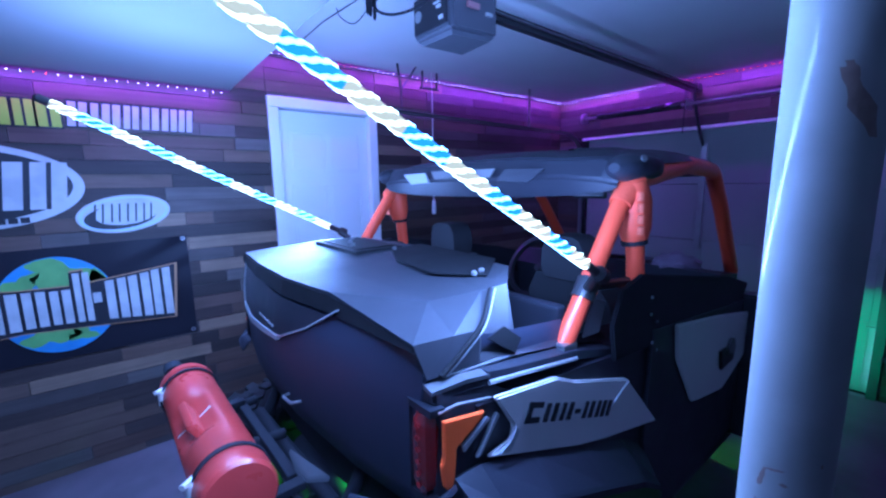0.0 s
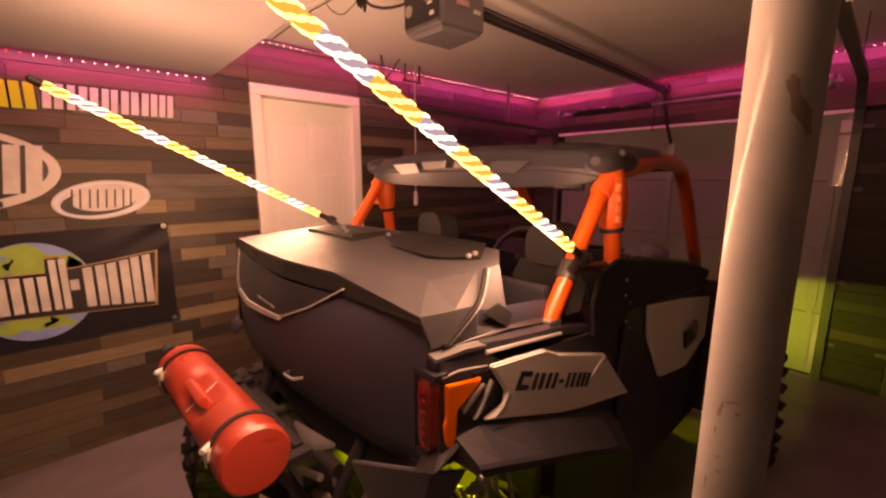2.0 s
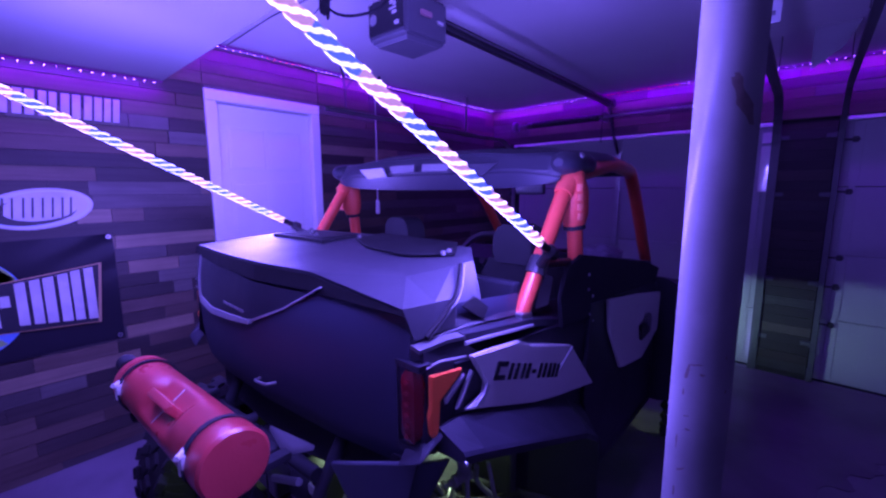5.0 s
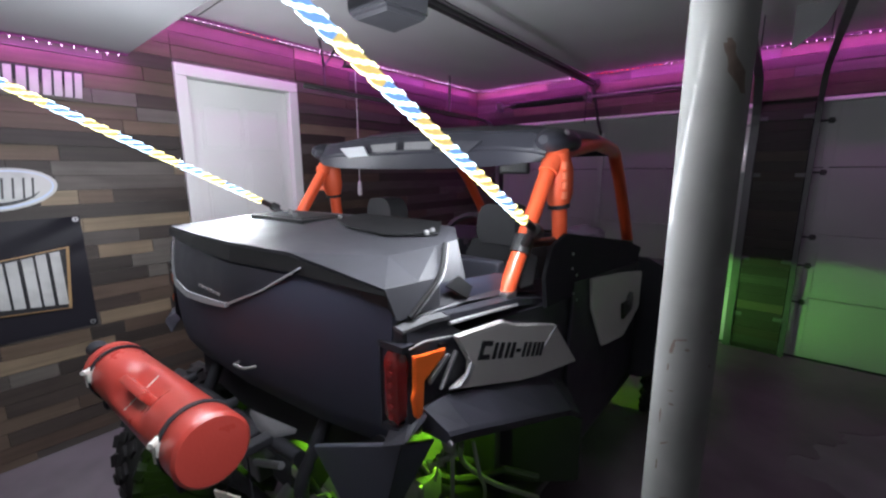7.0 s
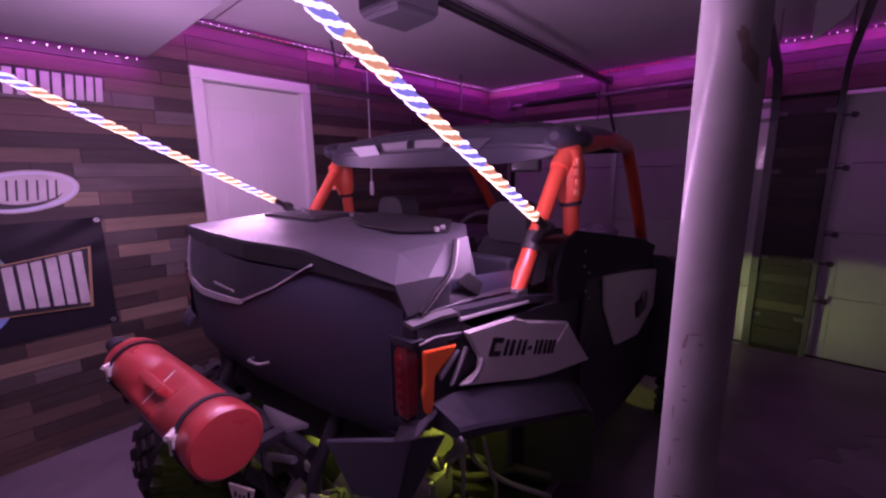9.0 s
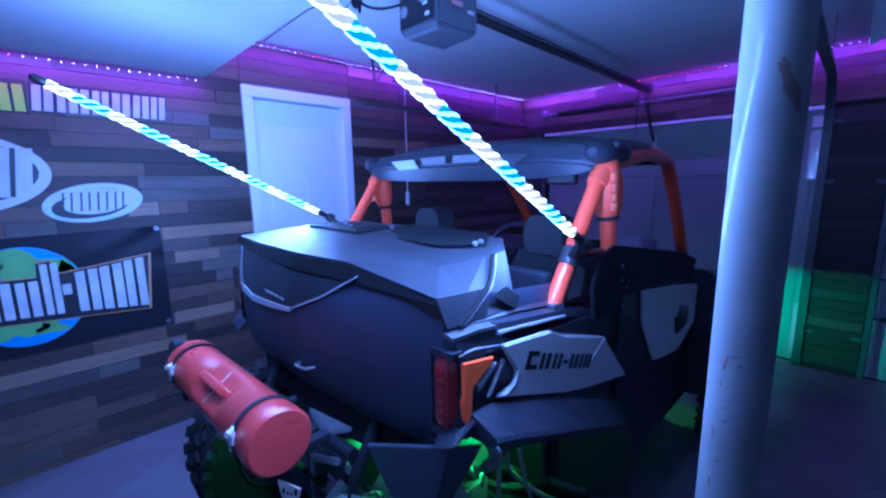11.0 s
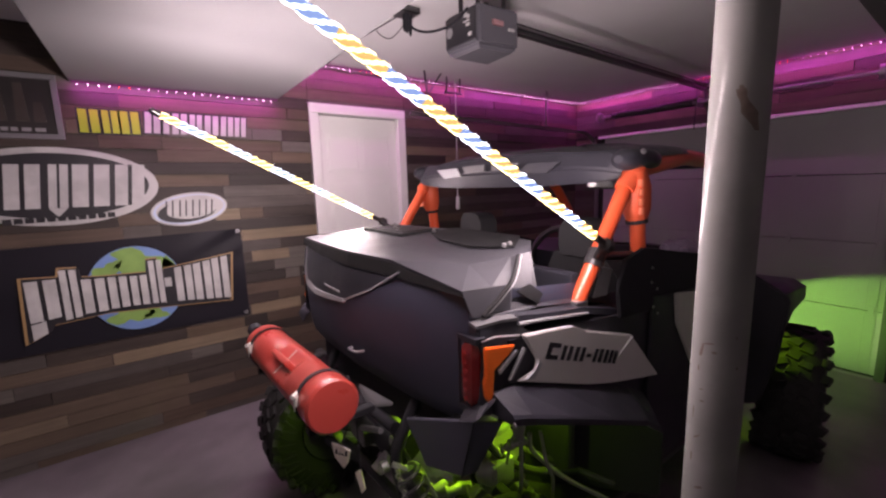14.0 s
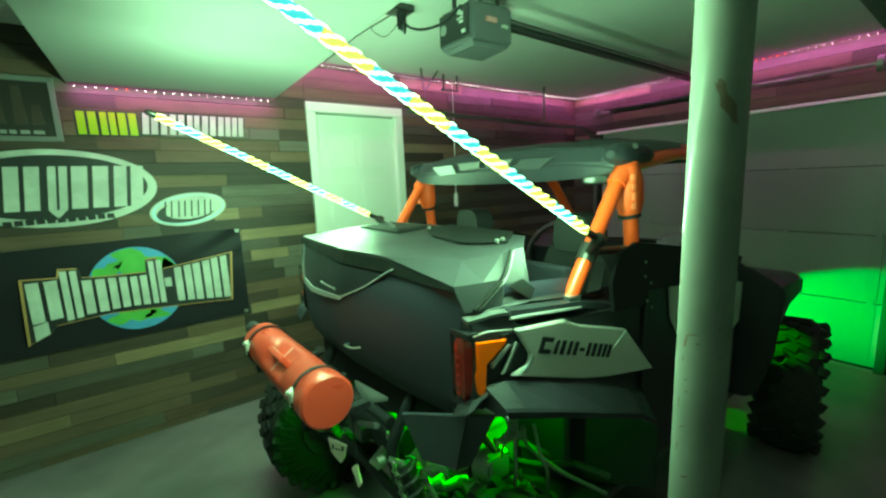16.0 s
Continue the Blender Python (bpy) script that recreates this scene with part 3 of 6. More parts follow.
    part("thin_lead", tube(bend([(1.42, 1.80, 2.35), (1.47, 1.93, 2.34), (1.47, 2.08, 2.315), (1.40, 2.09, 2.345), (1.37, 2.05, 2.366)], 8, 0.45), 0.003, 6), M_INSET, o)
    part("ceiling_lead", tube([(1.41, 1.82, 2.362), (1.38, 2.24, 2.365), (1.39, 2.84, 2.366)], 0.003, 6), M_INSET, o)
    part("outlet_box", box(1.34, 1.46, 1.74, 1.84, 2.34, CEIL_Z, 0.006), M_FRAME, o)
    part("angle_brace", join(tube([(1.07, 1.62, 2.33), (1.2, 1.44, 2.33)], 0.009, 6), tube([(1.05, 1.7, 2.36), (1.14, 1.52, 2.31)], 0.006, 6)), M_STEEL, o)


opener()


# ---- lit tape along the top of the walls ----
LED_MESH = {}


def led_strip(a, b, wall, watts, gap=0.044):
    a, b = Vector(a), Vector(b)
    d = (b - a).normalized()
    n = int((b - a).length / gap)
    s = thing("led_strip", a, "glowing magenta LED tape along the top of the wall", "LED strip", "wall LED strips")
    side = Vector((0, 0, 1)).cross(d).normalized()
    tape = loft([[p + side * 0.012 + Vector((0, 0, 0.004)), p - side * 0.012 + Vector((0, 0, 0.004)), p - side * 0.012, p + side * 0.012] for p in (a, b)])
    part("tape", tape, G_MAGENTA, s)
    lamp = bpy.data.lights.new("tape_light", "AREA")
    lamp.shape, lamp.size, lamp.size_y, lamp.energy, lamp.color = "RECTANGLE", (b - a).length, 0.012, watts, (0.93, 0.1, 0.88)
    aim = (Vector((0, 0, -1)) + Vector(wall) * 0.55).normalized()
    turn = Matrix((d, -aim.cross(d), -aim)).transposed().to_4x4()
    new("tape_light", lamp).matrix_world = Matrix.Translation((a + b) / 2 - Vector((0, 0, 0.012))) @ turn
    for mat in (G_PINK, G_RED):
        if mat.name not in LED_MESH:
            bm = bmesh.new()
            bmesh.ops.create_icosphere(bm, subdivisions=1, radius=0.0026)
            me = bpy.data.meshes.new("led")
            bm.to_mesh(me)
            bm.free()
            me.materials.append(mat)
            LED_MESH[mat.name] = me
    for i in range(n):
        red = 0.24 < i / n < 0.42 if n > 90 else 0.17 < i / n < 0.25
        ob = new("led", LED_MESH["red_led" if red else "pink_led"])
        ob.parent = s
        ob.location = d * (i + 0.5) * gap + Vector((0, 0, -0.007))
    return s


led_strip((1.05, WALL_Y - 0.085, 2.352), (GATE_X - 0.085, WALL_Y - 0.085, 2.352), (0, 1, 0), 6.6)
led_strip((GATE_X - 0.085, WALL_Y - 0.1, 2.352), (GATE_X - 0.085, -1.5, 2.352), (1, 0, 0), 9.4)
led_strip((0.0, WALL_Y - 0.07, 2.086), (1.03, WALL_Y - 0.07, 2.086), (0, 1, 0), 2.1)


# ---- steel post ----
def post():
    cx, cy, r = 0.985, 0.178, 0.0385
    p = thing("steel_post", (cx, cy, 0), "white painted round steel post with scuffs and rust", "post", kind="structure")
    part("shaft", tube([(cx, cy, 0.012), (cx, cy, CEIL_Z - 0.012)], r, 48), M_POST, p, smooth=True)
    part("base_plate", box(cx - 0.07, cx + 0.07, cy - 0.07, cy + 0.07, 0, 0.012, 0.002), M_POST, p)
    part("cap_plate", box(cx - 0.07, cx + 0.07, cy - 0.07, cy + 0.07, CEIL_Z - 0.012, CEIL_Z, 0.002), M_POST, p)
    rnd = random.Random(4)

    def scuff(ang, z, w, h, lean=0.0):
        """A ragged patch of bare metal, following the shaft; ang in degrees, w and h in metres."""
        bm, rows = bmesh.new(), []
        n = 7
        for i in range(n + 1):
            f = i / n
            half = w / 2 * (0.35 + 0.65 * math.sin(math.pi * min(max(f, 0.08), 0.92))) * rnd.uniform(0.55, 1.15)
            mid = lean * (f - 0.5)
            rows.append([bm.verts.new((cx + (r + 0.0007) * math.cos(radians(ang) + (mid + u * half) / r), cy + (r + 0.0007) * math.sin(radians(ang) + (mid + u * half) / r), z + h * (f - 0.5) + rnd.uniform(-0.1, 0.1) * h / n)) for u in (-1, -0.4, 0.3, 1)])
        for a, b in zip(rows, rows[1:]):
            for k in range(3):
                bm.faces.new((a[k], a[k + 1], b[k + 1], b[k]))
        part("scuff", bm, M_SCUFF, p, "dark bare-metal scuff")

    scuff(216, 1.59, 0.02, 0.058, -0.026)
    scuff(204, 1.617, 0.012, 0.014, -0.006)
    for ang, z, w, h, lean in ((163, 1.222, 0.012, 0.03, 0.004), (178, 1.235, 0.02, 0.006, 0.012), (190, 1.222, 0.012, 0.005, 0), (158, 1.19, 0.006, 0.014, 0), (168, 1.155, 0.01, 0.004, 0.006), (172, 1.135, 0.012, 0.004, 0), (152, 1.11, 0.005, 0.03, 0),
                               (166, 1.07, 0.008, 0.012, 0.01), (155, 1.03, 0.006, 0.022, 0), (232, 1.25, 0.006, 0.006, 0), (238, 1.2, 0.006, 0.007, 0), (178, 0.98, 0.012, 0.01, 0.01), (165, 0.9, 0.008, 0.03, 0)):
        scuff(ang, z, w * 0.6, h * 0.75, lean)


post()


# ---- wall signs ----
def letter_bars(parent, spans, y, z0, z1, mat, name="letter_block", slant=0.0, rise=0.0, slot=False):
    """Plain blocks, one for each letter: (from, to) along x."""
    for a, b in spans:
        r = lambda x: rise * (x - spans[0][0])
        part(name, quad_on_wall([(a, z0 + r(a)), (b, z0 + r(b)), (b + slant, z1 + r(b)), (a + slant, z1 + r(a))], y, 0.004), mat, parent)
        if slot and b - a > 0.05:
            m = (a + b) / 2 + slant / 2
            w = (b - a) * 0.07
            part("slot", quad_on_wall([(m - w - slant / 2, z0), (m + w - slant / 2, z0), (m + w + slant / 2, z1), (m - w + slant / 2, z1)], y - 0.0042, 0.001), M_SIGNBLACK, parent)


Y = WALL_Y - 0.001
s = thing("wordmark_sign", (0.42, Y, 1.9), "cut-out sign of lime and white letter blocks edged in black", "sign")
for spans, z0, z1, slant, mat in (([(0.0, 0.085), (0.1, 0.17), (0.18, 0.265)], 1.838, 1.962, 0.0, M_LIME), ([(0.285, 0.36), (0.375, 0.405), (0.42, 0.495), (0.51, 0.575), (0.59, 0.665), (0.68, 0.75), (0.76, 0.825)], 1.848, 1.968, 0.012, M_INK)):
    letter_bars(s, [(a - 0.009, b + 0.009) for a, b in spans], Y, z0 - 0.009, z1 + 0.009, M_SIGNBLACK, "letter_backing", slant)
    letter_bars(s, spans, Y - 0.0042, z0, z1, mat, slant=slant, slot=True)

s = thing("oval_sign", (-0.14, Y, 1.55), "large white oval sign with white blocks on black", "sign")
part("rim", ellipse(-0.14, 1.548, 0.455, 0.208, Y, 0.008, 64), M_INK, s)
part("field", ellipse(-0.14, 1.553, 0.41, 0.172, Y - 0.0082, 0.003, 64), M_SIGNBLACK, s)
letter_bars(s, [(-0.49, -0.375), (-0.345, -0.21), (-0.178, -0.1), (-0.083, 0.075), (0.1, 0.235)], Y - 0.0112, 1.435, 1.665, M_INK, slant=0.026, slot=True)
part("point", quad_on_wall([(-0.178, 1.434), (-0.1, 1.434), (-0.145, 1.385)], Y - 0.0112, 0.004), M_INK, s)
letter_bars(s, [(x, x + 0.033) for x in (-0.36, -0.318, -0.276, -0.234, -0.192, -0.15, -0.108, -0.066, -0.024, 0.018, 0.06)], Y - 0.0112, 1.358, 1.386, M_SIGNBLACK, "small_block", rise=0.03)

s = thing("small_oval_sign", (0.465, Y, 1.39), "small pale oval sign with white blocks and blue edge", "sign")
part("rim", ellipse(0.465, 1.395, 0.208, 0.1, Y, 0.006, 48, 0.12), M_INK, s)
part("band", ellipse(0.464, 1.394, 0.196, 0.09, Y - 0.0062, 0.002, 48, 0.12), M_HMF, s, "pale blue band")
part("inner_ring", ellipse(0.468, 1.397, 0.184, 0.08, Y - 0.0084, 0.002, 48, 0.12), M_INK, s)
part("crescent", ellipse(0.448, 1.381, 0.158, 0.066, Y - 0.0106, 0.002, 48, 0.12), M_SIGNBLACK, s, "black crescent")
part("inner_field", ellipse(0.474, 1.4, 0.142, 0.064, Y - 0.0128, 0.002, 48, 0.12), M_INK, s)
letter_bars(s, [(0.33, 0.338), (0.362, 0.37), (0.4, 0.408), (0.432, 0.44), (0.468, 0.476), (0.504, 0.512), (0.54, 0.548), (0.572, 0.58)], Y - 0.015, 1.352, 1.45, M_SIGNBLACK, "dark_bar", 0.01)


def banner():
    b = thing("vinyl_banner", (0.15, Y, 0.95), "black vinyl banner with a printed globe, hung on the board wall", "banner")
    rnd = random.Random(2)
    nx, nz, bm, vs = 40, 20, bmesh.new(), []
    for j in range(nz + 1):
        row = []
        for i in range(nx + 1):
            u, w = i / nx, j / nz
            x = -0.53 + u * 1.265
            z = 0.655 + w * (0.575 + 0.02 * u)
            fold = 0.006 * math.sin(9 * u + 5 * w) * (1 - abs(2 * w - 1)) + 0.012 * max(0, u - 0.62) * max(0, w - 0.45) * math.sin(26 * (u - w)) * 4
            row.append(bm.verts.new((x, Y - 0.012 + fold, z)))
        vs.append(row)
    for j in range(nz):
        for i in range(nx):
            bm.faces.new((vs[j][i], vs[j][i + 1], vs[j + 1][i + 1], vs[j + 1][i]))
    part("sheet", bm, M_CLOTH, b, smooth=True)
    yy = Y - 0.026
    part("globe", ellipse(0.145, 0.945, 0.232, 0.25, yy, 0.002, 56), M_SEA, b, "printed blue globe")
    for cx, cz, a, c, t in ((0.18, 1.09, 0.15, 0.075, -0.3), (0.02, 1.06, 0.07, 0.05, 0.6), (0.1, 0.80, 0.1, 0.06, 0.2), (0.29, 1.02, 0.06, 0.09, 0.1), (0.22, 0.77, 0.06, 0.03, -0.2)):
        pts = []
        for k in range(26):
            an = 2 * math.pi * k / 26
            q = 1 + 0.28 * math.sin(3 * an + cx * 40) + 0.14 * math.sin(7 * an + cz * 30)
            u, w = a * q * math.cos(an), c * q * math.sin(an)
            x, z = cx + u * math.cos(t) - w * math.sin(t), cz + u * math.sin(t) + w * math.cos(t)
            dx, dz = (x - 0.145) / 0.228, (z - 0.945) / 0.246
            k2 = max(1, math.hypot(dx, dz))
            pts.append((0.145 + dx / k2 * 0.228, z if k2 == 1 else 0.945 + dz / k2 * 0.246))
        part("land", quad_on_wall(pts, yy - 0.0022, 0.0012), M_LAND, b, "printed green land")
    top = lambda x: 1.035 + 0.1 * max(0, (x - 0.1)) ** 1.0 * 0.55 + (0.02 if x < -0.1 else 0)
    plate_pts = [(-0.36, 0.715), (-0.26, 0.765), (-0.24, 0.80), (0.0, 0.82), (0.3, 0.80), (0.64, 0.775), (0.67, 1.10), (0.42, 1.065), (0.26, 1.045), (0.255, 1.12), (0.2, 1.115), (0.195, 1.04), (0.0, 1.045), (-0.1, 1.055), (-0.11, 1.11), (-0.19, 1.115), (-0.2, 1.07), (-0.345, 1.08)]
    part("name_rim", quad_on_wall(plate_pts, yy - 0.004, 0.002), M_RIM, b)
    inner = [(0.155 + (x - 0.155) * 0.975, 0.92 + (z - 0.92) * 0.955) for x, z in plate_pts]
    part("name_field", quad_on_wall(inner, yy - 0.0062, 0.002), M_SIGNBLACK, b)
    for x0, x1, a0, a1, b0, b1 in ((-0.325, -0.2, 0.83, 0.845, 1.055, 1.055), (-0.325, -0.265, 0.735, 0.765, 0.82, 0.835), (-0.185, -0.115, 0.82, 0.83, 1.1, 1.095), (-0.1, 0.0, 0.84, 0.84, 1.035, 1.03), (0.015, 0.1, 0.845, 0.845, 1.03, 1.025), (0.115, 0.195, 0.845, 0.84, 1.02, 1.02),
                                 (0.21, 0.275, 0.84, 0.835, 1.10, 1.10), (0.28, 0.315, 0.93, 0.93, 0.985, 0.985), (0.335, 0.425, 0.83, 0.822, 1.04, 1.05), (0.435, 0.53, 0.82, 0.81, 1.05, 1.065), (0.54, 0.63, 0.81, 0.80, 1.07, 1.08)):
        part("letter_block", quad_on_wall([(x0, a0), (x1, a1), (x1, b1), (x0, b0)], yy - 0.0084, 0.002), M_INK, b)
        if b0 - a0 > 0.15:
            m, w = (x0 + x1) / 2, (x1 - x0) * 0.08
            part("slot", quad_on_wall([(m - w, (a0 + a1) / 2), (m + w, (a0 + a1) / 2), (m + w, (b0 + b1) / 2), (m - w, (b0 + b1) / 2)], yy - 0.0105, 0.001), M_SIGNBLACK, b)
    for x, z in ((-0.5, 1.2), (0.715, 1.235), (0.715, 0.675), (-0.5, 0.67)):
        part("grommet", disc((x, yy + 0.012, z), (0, -1, 0), 0.006, 0.012, 0.004, 16), M_STEEL, b)


banner()

s = thing("framed_picture", (-0.28, Y, 1.95), "dark framed print hung on the board wall", "picture")
part("frame", join(box(-0.5, -0.065, Y - 0.02, Y, 2.095, 2.12, 0.002), box(-0.5, -0.065, Y - 0.02, Y, 1.795, 1.82, 0.002), box(-0.09, -0.065, Y - 0.0195, Y, 1.82, 2.095, 0.002), box(-0.5, -0.475, Y - 0.0195, Y, 1.82, 2.095, 0.002)), M_PICFRAME, s)
part("print", box(-0.475, -0.09, Y - 0.01, Y, 1.82, 2.095), M_PICTURE, s)
for a, b, z0, z1 in ((-0.42, -0.36, 1.88, 2.06), (-0.33, -0.27, 1.88, 2.03), (-0.24, -0.19, 1.88, 2.07), (-0.175, -0.125, 1.88, 1.98)):
    part("grey_shape", quad_on_wall([(a, z0), (b, z0), (b - 0.01, z1), (a + 0.008, z1)], Y - 0.0102, 0.002), M_SHADE, s)
letter_bars(s, [(-0.3, -0.275), (-0.265, -0.24), (-0.225, -0.19), (-0.175, -0.135)], Y - 0.0102, 1.832, 1.85, M_GREYTRIM, "small_block")

# pull cord by the door
s = thing("pull_cord", (2.435, 2.72, CEIL_Z), "thin white hanging pull cord with a white handle", "pull cord")
part("cord", tube([(2.435, 2.72, CEIL_Z), (2.438, 2.72, 1.9), (2.435, 2.72, 1.38)], 0.004, 8), M_CORD, s)
part("handle", tube([(2.435, 2.72, 1.40), (2.435, 2.72, 1.385), (2.435, 2.72, 1.30), (2.435, 2.72, 1.285)], [0.006, 0.016, 0.018, 0.014], 12), M_CORD, s)
part("bracket", join(box(2.33, 2.50, 2.70, 2.735, 2.243, 2.255, 0.002), box(2.34, 2.352, 2.712, 2.724, 2.25, CEIL_Z, 0.001), box(2.478, 2.49, 2.712, 2.724, 2.25, CEIL_Z, 0.001)), M_TRACK, s, "dark steel bracket under the ceiling")

# ---- the side-by-side vehicle ----
car = thing("side_by_side_vehicle", (1.9, MID, 0), "black side-by-side off-road vehicle with orange roll cage and silver panels", "off-road vehicle")


def at(x, v, z, side):
    y = MID + side * v
    return (x - 0.06 * (y - 0.65), y, z)  # it stands a little askew to the walls


def mirror_ring(half):
    """A ring across the vehicle from points (x, v, z) on one side, going from the centre outwards."""
    return [at(x, v, z, -1) for x, v, z in reversed(half)] + [at(x, v, z, 1) for x, v, z in half if v > 1e-6]


# rear cover: a faceted lid, open strip by strip from the tail to the front
lid_rows = [
    [(0.818, 0.0, 1.243), (0.835, 0.224, 1.24), (0.846, 0.53, 1.2), (0.862, 0.54, 1.17)],
    [(0.81, 0.0, 1.286), (0.832, 0.224, 1.283), (0.837, 0.531, 1.243), (0.858, 0.542, 1.173)],
    [(0.94, 0.0, 1.297), (0.958, 0.42, 1.277), (0.93, 0.533, 1.238), (0.91, 0.545, 1.174)],
    [(1.08, 0.0, 1.308), (1.075, 0.462, 1.289), (1.0, 0.533, 1.234), (0.985, 0.544, 1.17)],
    [(1.15, 0.0, 1.312), (1.13, 0.45, 1.299), (1.095, 0.47, 1.293), (1.075, 0.543, 1.166)],
    [(1.27, 0.0, 1.32), (1.235, 0.40, 1.314), (1.14, 0.478, 1.297), (1.10, 0.543, 1.166)],
    [(1.29, 0.0, 1.23), (1.25, 0.38, 1.2), (1.15, 0.47, 1.18), (1.11, 0.53, 1.12)],
]
# the edge away from the near corner stays high and is not chamfered
lid_far = [
    [(0.832, 0.26, 1.245), (0.872, 0.53, 1.245), (0.885, 0.54, 1.19)],
    [(0.826, 0.26, 1.287), (0.865, 0.535, 1.285), (0.875, 0.545, 1.2)],
    [(0.945, 0.3, 1.297), (0.965, 0.535, 1.293), (0.97, 0.545, 1.2)],
    [(1.08, 0.3, 1.308), (1.08, 0.53, 1.3), (1.08, 0.545, 1.19)],
    [(1.15, 0.3, 1.312), (1.15, 0.525, 1.304), (1.12, 0.545, 1.18)],
    [(1.265, 0.36, 1.318), (1.22, 0.5, 1.308), (1.15, 0.543, 1.17)],
    [(1.28, 0.36, 1.21), (1.22, 0.48, 1.18), (1.16, 0.53, 1.12)],
]
ring_of = lambda near, far: [at(*p, -1) for p in reversed(near)] + [at(*p, 1) for p in far]
lid = loft([ring_of(a, b) for a, b in zip(lid_rows, lid_far)], closed=False)
bmesh.ops.bevel(lid, geom=[e for e in lid.edges if not e.is_boundary and e.calc_face_angle(0) > 0.12], offset=0.005, segments=2, affect="EDGES")
cover = part("rear_cover", lid, M_COVER, car, "grained black plastic cover over the cargo bed")
lip_rows = [[(0.806, 0.0, 1.281), (0.826, 0.226, 1.277), (0.834, 0.537, 1.239)], [(0.80, 0.0, 1.238), (0.82, 0.228, 1.238), (0.832, 0.539, 1.231)], [(0.82, 0.0, 1.232), (0.84, 0.226, 1.232), (0.85, 0.53, 1.228)]]
lip_far = [[(0.821, 0.26, 1.281), (0.86, 0.541, 1.28)], [(0.815, 0.263, 1.244), (0.857, 0.543, 1.255)], [(0.835, 0.26, 1.238), (0.87, 0.53, 1.25)]]
part("cover_lip", loft([ring_of(a, b) for a, b in zip(lip_rows, lip_far)], closed=False), M_VOID, cover, "dark lip of the cover")
# The second, grey tube paints the lit edge beside the black strap.
for dx, out, r, mat, words in ((0.0, 0.005, 0.006, M_VOID, "thin black edge strap"), (0.01, 0.008, 0.002, M_GREYTRIM, "thin grey line painted in as the lit strap edge")):
    part("edge_strap", tube(bend([at(x + dx, v + out, z + 0.004, -1) for x, v, z in ((0.885, 0.544, 1.17), (0.93, 0.541, 1.195), (0.99, 0.535, 1.231), (1.02, 0.52, 1.248), (1.055, 0.497, 1.271), (1.085, 0.476, 1.29))], 4, 0.3), r, 8), mat, cover, words)
# Dark recess drawn as a black slab lying on the surface.
part("side_vent", slab([at(x, v, z, -1) for x, v, z in ((1.012, 0.537, 1.212), (1.07, 0.531, 1.224), (1.115, 0.54, 1.188), (1.085, 0.547, 1.164))], (0, -0.004, 0.001), 0.001), M_VOID, cover, "dark panel laid on the cover side")
part("bed_hatch", join(box(1.02, 1.2, MID + 0.06, MID + 0.40, 1.295, 1.3185, 0.002), box(1.04, 1.18, MID + 0.09, MID + 0.37, 1.31, 1.322, 0.002)), M_VOID, cover, "dark hatch area on the cover")
# Widened beyond the hatch into a dark zone at the cover's front.
part("bed_hatch", slab([(1.06, MID - 0.12, 1.305), (1.05, MID - 0.3, 1.30), (1.13, MID - 0.42, 1.303), (1.25, MID - 0.33, 1.316), (1.25, MID + 0.03, 1.319), (1.13, MID + 0.03, 1.312)], (0, 0, 0.006), 0.002), M_VOID, cover, "dark hatch area on the cover")
for x, v, z in ((1.06, 0.16, 1.32), (1.14, 0.33, 1.32), (1.09, 0.24, 1.32), (1.135, 0.012, 1.316), (1.11, -0.395, 1.305), (1.137, -0.392, 1.307)):
    part("latch_knob", tube([(x, MID + v, z), (x, MID + v, z + 0.009), (x, MID + v, z + 0.013)], [0.006, 0.008, 0.004], 10), M_STEEL, cover, "small shiny latch knob")

# tailgate and bed: rings going down
gate_rows = [
    [(0.815, 0.0, 1.24), (0.834, 0.28, 1.237), (0.858, 0.53, 1.234), (1.28, 0.525, 1.19)],
    [(0.792, 0.0, 1.19), (0.812, 0.3, 1.19), (0.852, 0.535, 1.17), (1.28, 0.54, 1.15)],
    [(0.787, 0.0, 1.11), (0.81, 0.3, 1.11), (0.85, 0.528, 1.10), (1.28, 0.54, 1.05)],
    [(0.793, 0.0, 1.0), (0.815, 0.3, 1.0), (0.852, 0.524, 1.0), (1.28, 0.53, 0.97)],
    [(0.802, 0.0, 0.93), (0.822, 0.3, 0.93), (0.856, 0.515, 0.93), (1.28, 0.52, 0.93)],
    [(0.816, 0.0, 0.882), (0.833, 0.3, 0.878), (0.864, 0.5, 0.872), (1.28, 0.5, 0.9)],
    [(0.845, 0.0, 0.858), (0.86, 0.28, 0.856), (0.885, 0.47, 0.852), (1.28, 0.47, 0.86)],
    [(1.2, 0.0, 0.856), (1.2, 0.26, 0.854), (1.2, 0.44, 0.85), (1.28, 0.45, 0.85)],
]
gate = loft([mirror_ring(r) for r in gate_rows], closed=False)
bmesh.ops.bevel(gate, geom=[e for e in gate.edges if not e.is_boundary and e.calc_face_angle(0) > 0.1], offset=0.009, segments=3, affect="EDGES")
tailgate = part("tailgate", gate, M_GATEP, car, "tall matt black plastic tailgate", smooth=True)
# Black sheet added to fill the dark space between tailgate and flap.
part("rear_valance", slab([(0.852, 0.66, 0.90), (0.84, 1.70, 0.88), (0.84, 1.70, 0.735), (0.842, 1.4, 0.705), (0.845, 1.1, 0.715), (0.85, 0.95, 0.745), (0.855, 0.70, 0.79)], (0.02, 0, 0), 0.004), M_DARK, tailgate, "black sheet filling the space under the tailgate")
